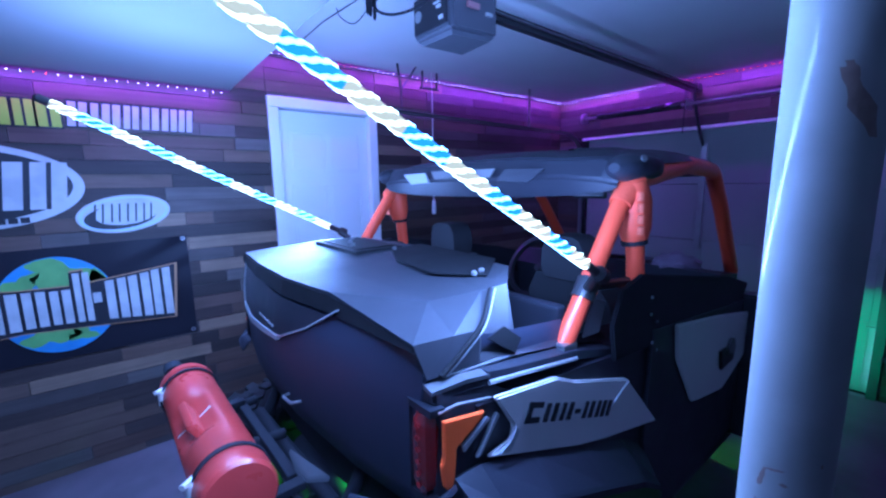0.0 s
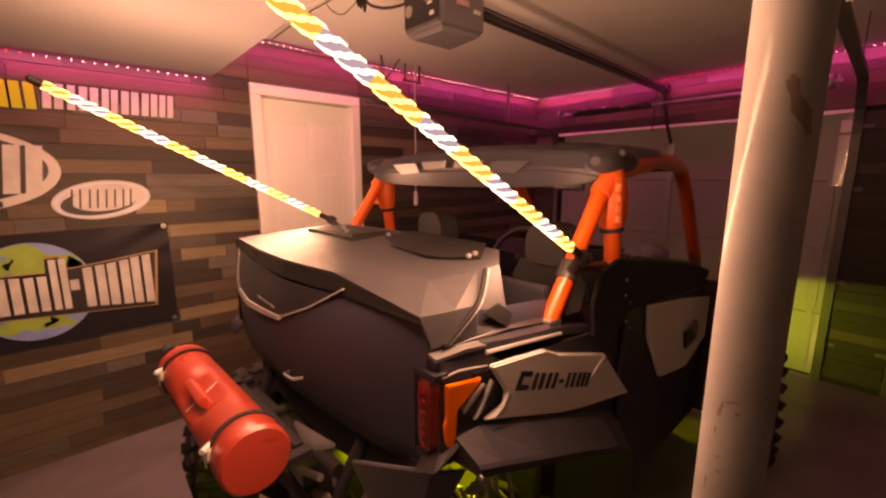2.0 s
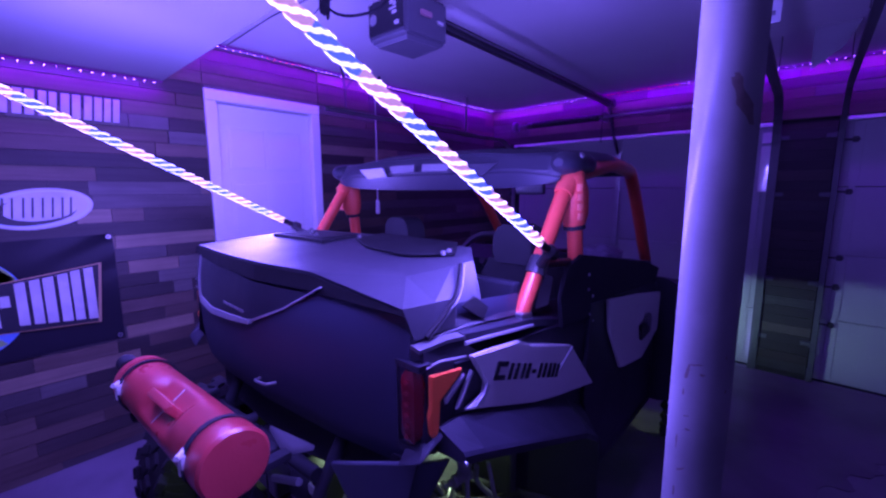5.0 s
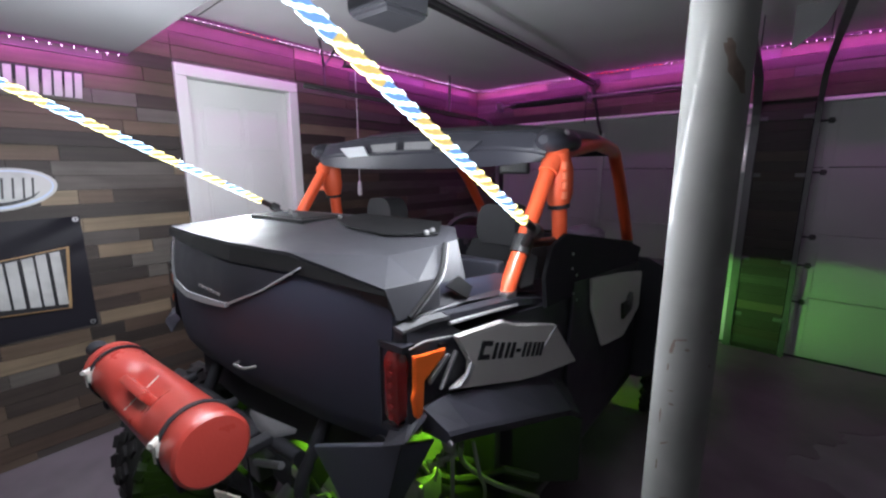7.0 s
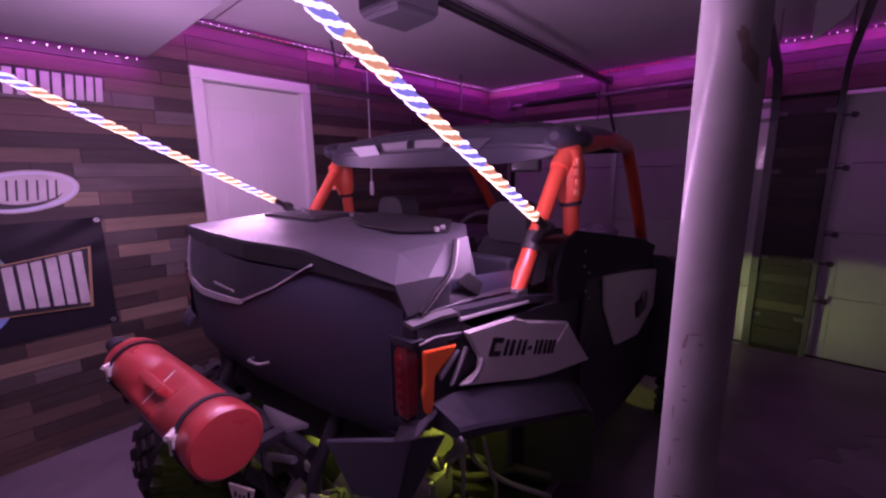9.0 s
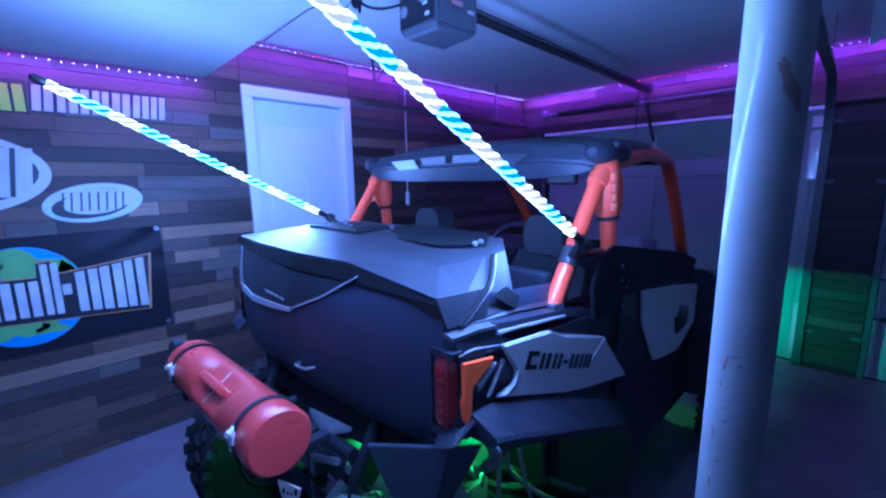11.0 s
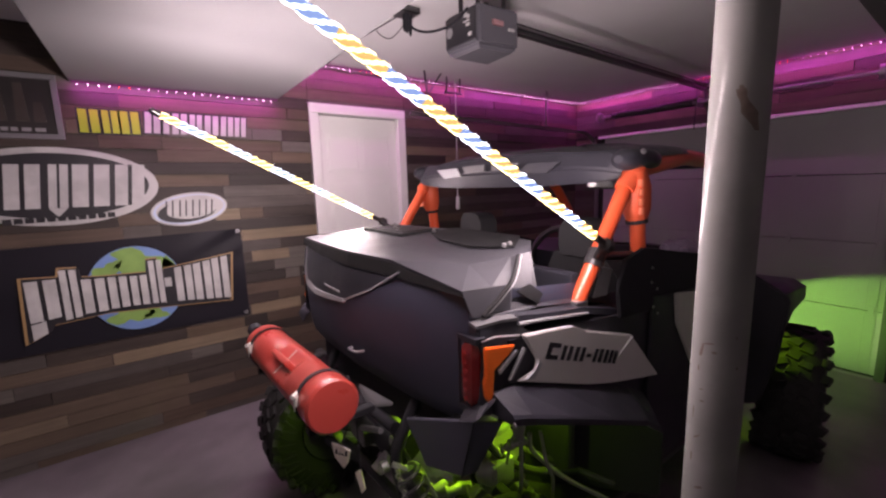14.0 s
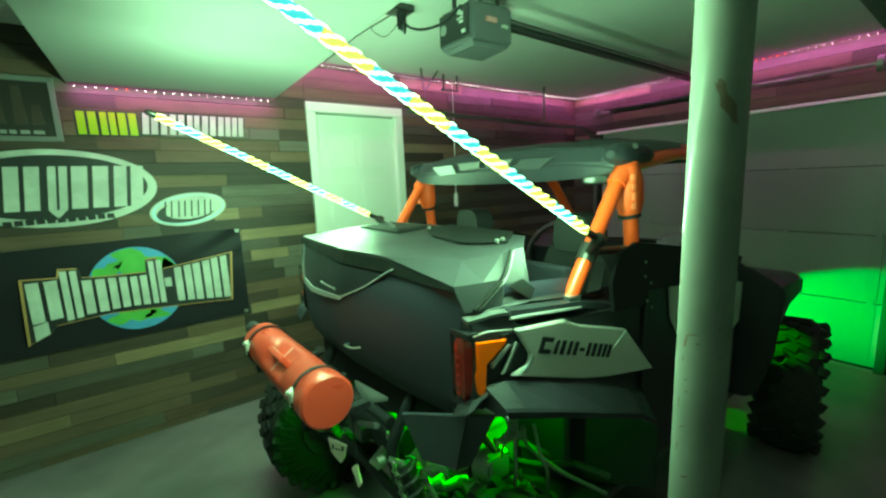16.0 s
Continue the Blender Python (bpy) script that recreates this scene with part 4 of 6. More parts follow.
# V-shaped trim round a dark recess
def tail(v, z, off=0.0):
    x = 0.785 + 0.024 * min(1, abs(v) / 0.3) + max(0, abs(v) - 0.3) * 0.17 + max(0, z - 1.16) * 0.16
    return at(x - off, v, z, 1)


def trim_bar(pts, out=0.008):
    rings = []
    for v, z, w in pts:
        rings.append([tail(v, z - w / 2, out), tail(v, z + w / 2, out), tail(v, z + w / 2, -0.008), tail(v, z - w / 2, -0.008)])
    return loft(rings)


part("tailgate_trim", trim_bar([(-0.28, 1.254, 0.004), (-0.15, 1.184, 0.005), (0.004, 1.123, 0.007)], 0.005), M_PALETRIM, tailgate, "thin pale grey V-shaped trim")
part("tailgate_trim", trim_bar([(0.002, 1.121, 0.012), (0.16, 1.104, 0.019), (0.31, 1.093, 0.022), (0.44, 1.1, 0.028)]), M_PALETRIM, tailgate, "pale grey V-shaped trim")
part("tailgate_trim", loft([[tail(v, z, 0.008), tail(v + w, z, 0.008), tail(v + w, z, -0.008), tail(v, z, -0.008)] for v, z, w in ((0.438, 1.088, 0.03), (0.458, 1.12, 0.022), (0.465, 1.17, 0.014), (0.468, 1.255, 0.012))]), M_PALETRIM, tailgate, "pale grey V-shaped trim")
bm = bmesh.new()
grid = []
for k in range(13):
    v = -0.26 + 0.73 * k / 12
    lo = 1.236 + (1.122 - 1.236) * (v + 0.26) / 0.27 if v < 0.01 else (1.122 - 0.07 * (v - 0.01) if v < 0.4 else 1.1)
    grid.append([bm.verts.new(tail(v, lo + (1.234 + 0.05 * max(0, v) - lo) * q / 4, 0.003)) for q in range(5)])
for a, b in zip(grid, grid[1:]):
    for q in range(4):
        bm.faces.new((a[q], b[q], b[q + 1], a[q + 1]))
part("recess_panel", bm, M_BLACK, tailgate, "satin black recess", smooth=True)
for v, w in ((0.16, 0.03), (0.12, 0.03), (0.08, 0.03), (0.04, 0.03)):
    part("badge_bar", loft([[tail(v, 1.14, 0.006), tail(v + w, 1.14, 0.006), tail(v + w, 1.14, -0.002), tail(v, 1.14, -0.002)], [tail(v, 1.147, 0.006), tail(v + w, 1.147, 0.006), tail(v + w, 1.147, -0.002), tail(v, 1.147, -0.002)]]), M_GREYTRIM, tailgate)
part("release_handle", tube(bend([(0.768, 1.2, 0.952), (0.746, 1.19, 0.955), (0.746, 1.125, 0.963), (0.77, 1.11, 0.966)]), 0.0045, 10), M_STEEL, tailgate, "small shiny release handle")
part("skid_plate", slab([(0.70, 1.015, 0.901), (0.748, 0.89, 0.877), (0.71, 0.93, 0.867), (0.70, 0.965, 0.874)], (0.006, 0, 0.012), 0.002), M_INSET, car, "grey folded plate behind the bed")

# sides: lamps, inserts, panels, fenders
for sd in (-1, 1):
    q = lambda x, v, z: at(x, v, z, sd)
    n = (0, sd * 0.012, 0)
    lx = 0.07 if sd > 0 else 0.0
    lens = []
    for k in range(13):
        f = k / 12
        z = 0.948 + 0.166 * f
        g = 0.012 * (1 - min(1, (min(f, 1 - f) / 0.16)) ** 0.5 * 1.0)
        lens.append([q(lx + 0.848 + g * 0.6, 0.512 + g, z), q(lx + 0.838 + g * 0.6, 0.52 + g * 0.6, z), q(lx + 0.834 + g * 0.6, 0.538, z), q(lx + 0.839 + g * 0.6, 0.556 - g * 0.6, z), q(lx + 0.856 + g * 0.6, 0.566 - g, z), q(lx + 0.885, 0.56 - g, z), q(lx + 0.885, 0.515 + g, z)])
    lamp = part("tail_light", loft(lens), M_LENS, car, "tall dark red tail light in a black bezel", smooth=True)
    part("bezel", join(*[loft([[q(lx + x, v, z) for x, v in ring] for z in zz]) for ring, zz in ((((0.846, 0.5), (0.84, 0.508), (0.86, 0.513), (0.88, 0.505)), (0.935, 1.125)), (((0.842, 0.5), (0.84, 0.57), (0.87, 0.575), (0.88, 0.5)), (0.93, 0.946)), (((0.842, 0.5), (0.84, 0.57), (0.87, 0.575), (0.88, 0.5)), (1.116, 1.13)))]), M_BLACK, lamp)
    for k in range(6):
        part("reflector", disc(q(lx + 0.835, 0.54, 0.972 + k * 0.024), (-1, sd * 0.12, 0), 0, 0.006, 0.003, 10), M_LENSDOT, lamp)
    part("lamp_surround", join(slab([q(0.85, 0.56, 0.94), q(0.875, 0.575, 0.925), q(1.0, 0.565, 0.95), q(1.06, 0.565, 1.09), q(0.99, 0.56, 1.135), q(0.86, 0.555, 1.155)], (0, sd * 0.006, 0), 0.003)), M_BLACK, car)
    part("chevron_plate", join(slab([q(0.818, 0.525, 0.905), q(0.822, 0.588, 0.936), q(0.845, 0.575, 0.955), q(0.845, 0.525, 0.94)], (0.012, 0, 0.006), 0.002), slab([q(0.823, 0.589, 0.936), q(0.862, 0.604, 0.974), q(0.875, 0.585, 0.97), q(0.846, 0.574, 0.955)], (0.012, 0, 0.006), 0.002)), M_BLACK, car, "black angled plate under the tail light")
    part("orange_insert", slab([q(0.862, 0.572, 1.107), q(0.965, 0.572, 1.09), q(0.953, 0.572, 1.076), q(0.892, 0.572, 1.042), q(0.888, 0.572, 0.985), q(0.878, 0.572, 0.957), q(0.862, 0.572, 0.976), q(0.856, 0.572, 1.02), q(0.862, 0.572, 1.035)], (0, sd * 0.01, 0), 0.0025), M_ORANGE, car, "bright orange plastic insert")
    part("lamp_blade", slab([q(0.906, 0.574, 1.04), q(0.97, 0.574, 1.075), q(0.98, 0.574, 1.068), q(0.91, 0.574, 1.024)], (0, sd * 0.008, 0), 0.002), M_GREYTRIM, car)
    part("lamp_blade", slab([q(0.94, 0.574, 1.0), q(0.995, 0.574, 1.075), q(1.005, 0.574, 1.068), q(0.952, 0.574, 1.0)], (0, sd * 0.01, 0), 0.002), M_GREYTRIM, car)
    part("quarter_trim", loft([[q(x, v - 0.04, z), q(x, v, z - 0.006), q(x, v + 0.004, z - 0.022), q(x, v - 0.04, z - 0.03)] for x, v, z in ((0.855, 0.556, 1.158), (0.93, 0.562, 1.16), (0.985, 0.564, 1.154))]), M_BLACK, car)
    # Black facet given a grey colour for the light it catches from above.
    part("quarter_trim", loft([[q(x, v - 0.034, z + 0.006), q(x, v, z - 0.004), q(x, v, z - 0.012), q(x, v - 0.034, z - 0.004)] for x, v, z in ((0.853, 0.56, 1.162), (0.93, 0.567, 1.165), (0.99, 0.569, 1.158))]), M_INSET, car, "black facet over the tail light, greyed as if lit")
    part("lamp_line", tube([q(0.857, 0.572, 1.122), q(0.9, 0.575, 1.125), q(0.985, 0.575, 1.108)], 0.003, 6), M_GREYTRIM, car)
    part("quarter_beam", loft([[q(x, v - 0.05, z + 0.012), q(x, v, z), q(x, v + 0.004, z - 0.02), q(x, v - 0.05, z - 0.03)] for x, v, z in ((0.985, 0.566, 1.158), (1.05, 0.572, 1.15), (1.27, 0.575, 1.125), (1.45, 0.57, 1.08))]), M_BLACK, car)
    part("quarter_edge", tube([q(0.985, 0.572, 1.138), q(1.08, 0.577, 1.13), q(1.27, 0.58, 1.108)], 0.005, 8), M_GREYTRIM, car)
    part("upper_quarter", loft([[q(0.90, 0.547, 1.17), q(1.08, 0.541, 1.166), q(1.27, 0.537, 1.15), q(1.45, 0.54, 1.12)], [q(0.90, 0.55, 1.155), q(1.08, 0.55, 1.16), q(1.27, 0.55, 1.135), q(1.45, 0.55, 1.1)], [q(0.95, 0.5, 1.14), q(1.1, 0.5, 1.14), q(1.27, 0.5, 1.12), q(1.45, 0.5, 1.09)]], closed=False), M_BLACK, car)
    # silver side panel
    out = [(0.985, 1.112), (1.18, 1.093), (1.247, 1.062), (1.49, 0.99), (1.683, 0.79), (1.40, 0.85), (1.277, 0.882), (0.968, 0.99), (1.035, 1.003), (1.04, 1.03)]
    sp = part("side_panel", slab([q(x, 0.575 + (x - 0.97) * 0.02, z) for x, z in out], (0, sd * 0.014, 0), 0.004), M_SILVER, car, "satin silver side panel with a dark wordmark")
    yv = lambda x: 0.5905 + (x - 0.97) * 0.02
    base, tip = (1.065, 1.026), (1.395, 0.918)
    along = (Vector(tip) - Vector(base))
    up = Vector((0.02, 0.042))
    for a, b, lo, h in ((0.0, 0.045, 0.0, 1), (0.045, 0.14, 0.72, 0.28), (0.045, 0.14, 0.0, 0.26), (0.185, 0.225, 0.0, 0.9), (0.265, 0.31, 0.0, 0.9), (0.36, 0.4, 0.0, 0.9), (0.44, 0.485, 0.0, 0.9), (0.525, 0.585, 0.3, 0.22), (0.63, 0.67, 0.0, 0.9), (0.71, 0.755, 0.0, 0.9), (0.8, 0.84, 0.0, 0.9), (0.875, 0.915, 0.0, 0.9), (0.95, 0.99, 0.0, 0.9)):
        pts = [Vector(base) + along * a + up * lo, Vector(base) + along * b + up * lo, Vector(base) + along * b + up * (lo + h), Vector(base) + along * a + up * (lo + h)]
        part("letter_block", slab([q(p.x, yv(p.x) - 0.001, p.y) for p in pts], (0, sd * 0.003, 0)), M_DARK, sp)
    part("panel_seam", tube([q(1.49, yv(1.49), 0.985), q(1.405, yv(1.405), 0.937)], 0.0025, 6), M_PALETRIM, sp)
    part("panel_hook", slab([q(0.985, 0.592, 0.99), q(1.02, 0.592, 0.985), q(1.05, 0.592, 1.02), q(1.035, 0.592, 1.035), q(1.02, 0.592, 1.01)], (0, sd * 0.006, 0), 0.002), M_PALETRIM, sp)
    part("lower_body", loft([[q(0.95, 0.50, 1.12), q(0.95, 0.575, 1.1), q(0.95, 0.57, 0.95), q(0.95, 0.5, 0.9)], [q(1.3, 0.5, 1.12), q(1.3, 0.58, 1.08), q(1.3, 0.58, 0.86), q(1.3, 0.5, 0.8)], [q(1.75, 0.5, 1.1), q(1.75, 0.588, 1.03), q(1.75, 0.588, 0.55), q(1.75, 0.5, 0.5)], [q(2.45, 0.5, 0.98), q(2.45, 0.575, 0.95), q(2.45, 0.575, 0.45), q(2.45, 0.5, 0.42)]]), M_BLACK, car)
    # fender over the rear wheel, with flap behind
    fen = part("rear_fender", loft([[q(x, 0.5, t), q(x, 0.583, t - 0.002), q(x, v - 0.006, z + 0.014), q(x, v, z + 0.006), q(x, v, z - 0.012), q(x, 0.6, z - 0.012), q(x, 0.5, t - 0.06)] for x, v, z, t in ((0.885, 0.65, 0.94, 0.985), (0.95, 0.656, 0.92, 0.985), (1.1, 0.66, 0.862, 0.942), (1.3, 0.66, 0.782, 0.876), (1.5, 0.66, 0.70, 0.80), (1.62, 0.65, 0.62, 0.74))]), M_BLACK, car, "black plastic rear fender")
    part("fender_bolt", disc(q(0.885, 0.652, 0.932), (-1, 0, 0), 0, 0.006, 0.004, 10), M_STEEL, fen)
    if sd > 0:
        continue
    flap = part("mud_flap", join(slab([(0.785, 0.884, 0.827), (0.835, 0.633, 0.92), (0.84, 0.693, 0.731), (0.812, 0.824, 0.697)], (0.01, 0, 0.004), 0.002),
                                 slab([(0.836, 0.632, 0.92), (0.9, 0.598, 0.912), (0.875, 0.672, 0.74), (0.841, 0.692, 0.731)], (0.004, 0.008, 0.0), 0.002)), M_FLAP, car, "black folded plastic mud flap")
    part("flap_edge", tube([(0.834, 0.631, 0.921), (0.839, 0.692, 0.731)], 0.003, 8), M_BLACK, flap)

# roll cage
for sd in (-1, 1):
    q = lambda x, v, z: at(x, v, z, sd)
    stay = part("cage_stay", tube([q(1.265, 0.545, 1.13), q(1.53, 0.545, 1.505)], 0.024, 18), M_CAGE, car, "orange-red rear cage stay", smooth=True)
    part("clamp", tube([q(1.338, 0.545, 1.234), q(1.37, 0.545, 1.279)], 0.029, 18), M_FRAME, stay, "black whip clamp")
    part("stay_foot", box(1.235, 1.29, MID + sd * 0.52, MID + sd * 0.57, 1.115, 1.145, 0.006), M_STEEL, stay)
    pillar = part("cage_pillar", tube(bend([q(1.545, 0.552, 1.52), q(1.565, 0.555, 1.42), q(1.60, 0.56, 1.1), q(1.62, 0.56, 0.75)]), 0.025, 18), M_CAGE, car, "orange-red cage pillar", smooth=True)
    pad = part("pillar_pad", tube([q(1.543, 0.552, 1.525), q(1.556, 0.555, 1.47), q(1.562, 0.556, 1.40), q(1.567, 0.557, 1.36)], [0.038, 0.046, 0.045, 0.032], 18), M_PAD, pillar, "padded orange cover with pale patches", smooth=True)
    for k, z in enumerate((1.485, 1.455, 1.425, 1.395)):
        patch = box(-0.006, 0.006, -0.017, 0.017, z - 0.011, z + 0.011, 0.003)
        bmesh.ops.transform(patch, matrix=Matrix.Translation(q(1.553 + 0.01 * k / 3 - 0.033, 0.555 + 0.031, 0)) @ Matrix.Rotation(-sd * radians(-43), 4, "Z"), verts=patch.verts)
        part("pad_patch", patch, M_PATCH, pad)
    part("pad_seam", tube([q(1.53, 0.582, 1.50), q(1.537, 0.59, 1.44), q(1.545, 0.584, 1.375)], 0.004, 8), M_PAD, pad)
    part("pad_strap", tube([q(1.566, 0.556, 1.365), q(1.568, 0.557, 1.352)], 0.035, 18), M_DARK, pad)
    part("joint_pad", tube([q(1.50, 0.546, 1.465), q(1.555, 0.552, 1.535)], [0.03, 0.034], 16), M_PAD, pillar, smooth=True)
    part("roof_rail", tube(bend([q(1.54, 0.552, 1.525), q(1.95, 0.53, 1.575), q(2.38, 0.463, 1.562), q(2.52, 0.458, 1.42), q(2.78, 0.45, 1.08)], 6, 0.16), 0.029, 18), M_CAGE, car, "orange-red cage roof rail and front pillar", smooth=True)
    part("stay_shield", slab([q(1.335, 0.55, 1.135), q(1.41, 0.55, 1.132), q(1.435, 0.55, 1.212), q(1.378, 0.55, 1.232)], (0, sd * 0.006, 0), 0.002), M_GREYTRIM, stay, "smoky grey plate beside the stay")
    part("stay_brace", tube([q(1.36, 0.53, 1.26), q(1.60, 0.55, 1.24)], 0.014, 10), M_FRAME, car)
part("cage_crossbar", tube([at(1.54, 0.552, 1.515, -1), at(1.54, 0.552, 1.515, 1)], 0.02, 14), M_FRAME, car, smooth=True)
part("cage_crossbar", tube([at(2.37, 0.46, 1.56, -1), at(2.37, 0.46, 1.56, 1)], 0.022, 14), M_FRAME, car, smooth=True)

# roof
roof_rows = [
    [(1.47, 0.0, 1.474), (1.47, 0.25, 1.475), (1.472, 0.42, 1.483), (1.48, 0.51, 1.495), (1.49, 0.535, 1.505)],
    [(1.448, 0.0, 1.54), (1.45, 0.25, 1.54), (1.455, 0.4, 1.54), (1.47, 0.51, 1.53), (1.485, 0.545, 1.52)],
    [(1.475, 0.0, 1.606), (1.475, 0.24, 1.604), (1.48, 0.38, 1.594), (1.5, 0.50, 1.592), (1.515, 0.55, 1.568)],
    [(1.58, 0.0, 1.632), (1.58, 0.26, 1.628), (1.6, 0.42, 1.616), (1.6, 0.535, 1.602), (1.6, 0.562, 1.568)],
    [(1.9, 0.0, 1.645), (1.9, 0.28, 1.64), (1.9, 0.44, 1.63), (1.9, 0.53, 1.612), (1.9, 0.562, 1.585)],
    [(2.32, 0.0, 1.635), (2.32, 0.27, 1.63), (2.32, 0.41, 1.615), (2.3, 0.48, 1.6), (2.28, 0.5, 1.585)],
    [(2.42, 0.0, 1.61), (2.42, 0.27, 1.608), (2.4, 0.4, 1.6), (2.38, 0.46, 1.59), (2.36, 0.48, 1.575)],
    [(2.32, 0.0, 1.595), (2.32, 0.27, 1.595), (2.3, 0.4, 1.585), (2.28, 0.45, 1.575), (2.28, 0.47, 1.57)],
    [(1.62, 0.0, 1.575), (1.62, 0.27, 1.575), (1.62, 0.42, 1.565), (1.62, 0.5, 1.55), (1.62, 0.53, 1.54)],
]
rf = loft([mirror_ring(r) for r in roof_rows + roof_rows[:1]], closed=False)
bmesh.ops.remove_doubles(rf, verts=rf.verts, dist=1e-4)
bmesh.ops.bevel(rf, geom=[e for e in rf.edges if not e.is_boundary and e.calc_face_angle(0) > 0.15], offset=0.008, segments=2, affect="EDGES")
roof = part("roof", rf, M_BLACK, car, "black moulded plastic roof with pale rear insets", smooth=True)
for sd in (-1, 1):
    q = lambda x, v, z: at(x, v, z, sd)
    part("roof_inset", slab([q(1.452, 0.345, 1.565), q(1.449, 0.2, 1.568), q(1.444, 0.17, 1.532), q(1.448, 0.29, 1.526)], (-0.006, 0, 0.001)), M_PALETRIM if sd > 0 else M_BLACK, roof, "pale grey inset in the roof's tail")
    part("roof_inset", slab([q(1.447, 0.16, 1.572), q(1.446, 0.02, 1.574), q(1.443, 0.02, 1.548), q(1.444, 0.14, 1.545)], (-0.005, 0, 0.001)), M_INSET, roof)
    cap = loft([[q(x, 0.545 + 0.05 * w * math.cos(a), 1.56 + 0.041 * w * math.sin(a)) for a in (2 * math.pi * k / 20 for k in range(20))] for x, w in ((1.462, 0.3), (1.475, 0.62), (1.5, 0.86), (1.54, 0.98), (1.6, 1.0), (1.65, 0.85), (1.675, 0.55), (1.682, 0.3))])
    part("roof_corner_cap", cap, M_BLACK, roof, "rounded black corner cap", smooth=True)
    part("roof_bolt", disc(q(1.53, 0.585, 1.582), (-0.3, sd, 0.6), 0, 0.009, 0.006, 12), M_STEEL, roof)
    part("roof_rib", loft([[q(x, v, z), q(x, v + 0.03, z + 0.012), q(x, v + 0.06, z)] for x, v, z in ((1.6, 0.3, 1.618), (1.85, 0.31, 1.632), (2.2, 0.29, 1.626))], closed=False), M_BLACK, roof)
mir = part("rear_mirror", box(1.98, 2.01, 0.98, 1.13, 1.455, 1.515, 0.012), M_FRAME, car, "black rear-view mirror under the roof")
part("mirror_arm", tube([(2.0, 1.06, 1.51), (2.06, 1.06, 1.60)], 0.012, 8), M_FRAME, mir)

# cab: seats, dash, wheel, hood
for v in (-0.31, 0.33):
    st = part("seat", loft([[(x, MID + v + w, z) for w, z in ((-0.2, z0 - 0.02), (-0.21, z0 + 0.02), (-0.15, z0 + 0.06), (0.15, z0 + 0.06), (0.21, z0 + 0.02), (0.2, z0 - 0.02))] for x, z0 in ((1.72, 0.70), (1.95, 0.68), (2.2, 0.70))]), M_SEAT, car, "dark bucket seat", smooth=True)
    back = loft([[(x + b, MID + v + w, z) for w, b in ((-hw, 0.05), (-hw * 0.8, -0.03), (hw * 0.8, -0.03), (hw, 0.05), (hw * 0.7, 0.07), (-hw * 0.7, 0.07))] for x, z, hw in ((1.74, 0.70, 0.2), (1.68, 0.95, 0.22), (1.64, 1.14, 0.2), (1.625, 1.215, 0.14))])
    part("backrest", back, M_SEAT, st, smooth=True)
    hd = loft([[(1.62 + b, MID + v + w * hw, z) for w, b in ((-1, 0.05), (-0.8, -0.04), (0.8, -0.04), (1, 0.05), (0.7, 0.07), (-0.7, 0.07))] for z, hw in ((1.205, 0.085), (1.245, 0.105), (1.305, 0.1), (1.338, 0.078), (1.35, 0.045))])
    part("headrest", hd, M_SEAT, st, "dark rounded headrest", smooth=True)
part("dash", loft([[(x, MID - 0.5, z0), (x, MID + 0.5, z0), (x, MID + 0.52, z1), (x, MID - 0.52, z1)] for x, z0, z1 in ((2.3, 0.75, 1.06), (2.4, 0.72, 1.13), (2.62, 0.7, 1.1))]), M_BLACK, car)
wh = part("steering_wheel", disc((2.2, MID + 0.28, 1.07), (-0.8, 0, 0.5), 0.155, 0.18, 0.025, 28), M_FRAME, car)
part("steering_column", tube([(2.2, MID + 0.28, 1.07), (2.36, MID + 0.28, 0.98)], 0.022, 10), M_FRAME, wh)
part("bulkhead", box(1.30, 1.34, MID - 0.5, MID + 0.5, 0.5, 1.21, 0.01), M_BLACK, car)
for sd in (-1, 1):
    part("wheel_well_liner", slab([at(1.32, 0.3, 0.36, sd), at(1.62, 0.655, 0.36, sd), at(1.62, 0.655, 0.61, sd), at(1.49, 0.5, 0.70, sd), at(1.32, 0.3, 0.86, sd)], (0.012, 0, 0), 0.003), M_BLACK, car, "black plastic wheel well liner")
    part("frame_tube", tube([at(1.24, 0.36, 0.56, sd), at(1.45, 0.58, 0.45, sd)], 0.012, 10), M_FRAME, car)
part("floor_pan", box(1.3, 2.75, MID - 0.56, MID + 0.56, 0.32, 0.36, 0.01), M_FRAME, car)
hood_rows = [[(2.55, 0.0, 1.13), (2.55, 0.3, 1.12), (2.55, 0.52, 1.06)], [(2.8, 0.0, 1.10), (2.8, 0.3, 1.08), (2.8, 0.5, 1.0)], [(3.15, 0.0, 0.98), (3.15, 0.28, 0.96), (3.15, 0.45, 0.88)], [(3.3, 0.0, 0.85), (3.3, 0.25, 0.83), (3.3, 0.4, 0.76)], [(3.32, 0.0, 0.62), (3.32, 0.25, 0.62), (3.32, 0.38, 0.62)], [(3.0, 0.0, 0.6), (3.0, 0.25, 0.6), (3.0, 0.36, 0.6)]]
hood = part("hood", loft([mirror_ring(r) for r in hood_rows], closed=False), M_BLACK, car, "black front hood", smooth=True)
part("front_bumper", tube(bend([at(3.05, 0.42, 0.55, -1), at(3.38, 0.34, 0.5, -1), at(3.38, 0.34, 0.5, 1), at(3.05, 0.42, 0.55, 1)]), 0.022, 12), M_FRAME, car)
# Unseen plate added below the front light to keep its beam off the floor.
part("front_lip", box(3.08, 3.29, MID - 0.42, MID + 0.42, 0.372, 0.384, 0.003), M_FRAME, car)
part("front_skid", box(2.75, 3.36, MID - 0.4, MID + 0.4, 0.47, 0.49, 0.004), M_FRAME, car)
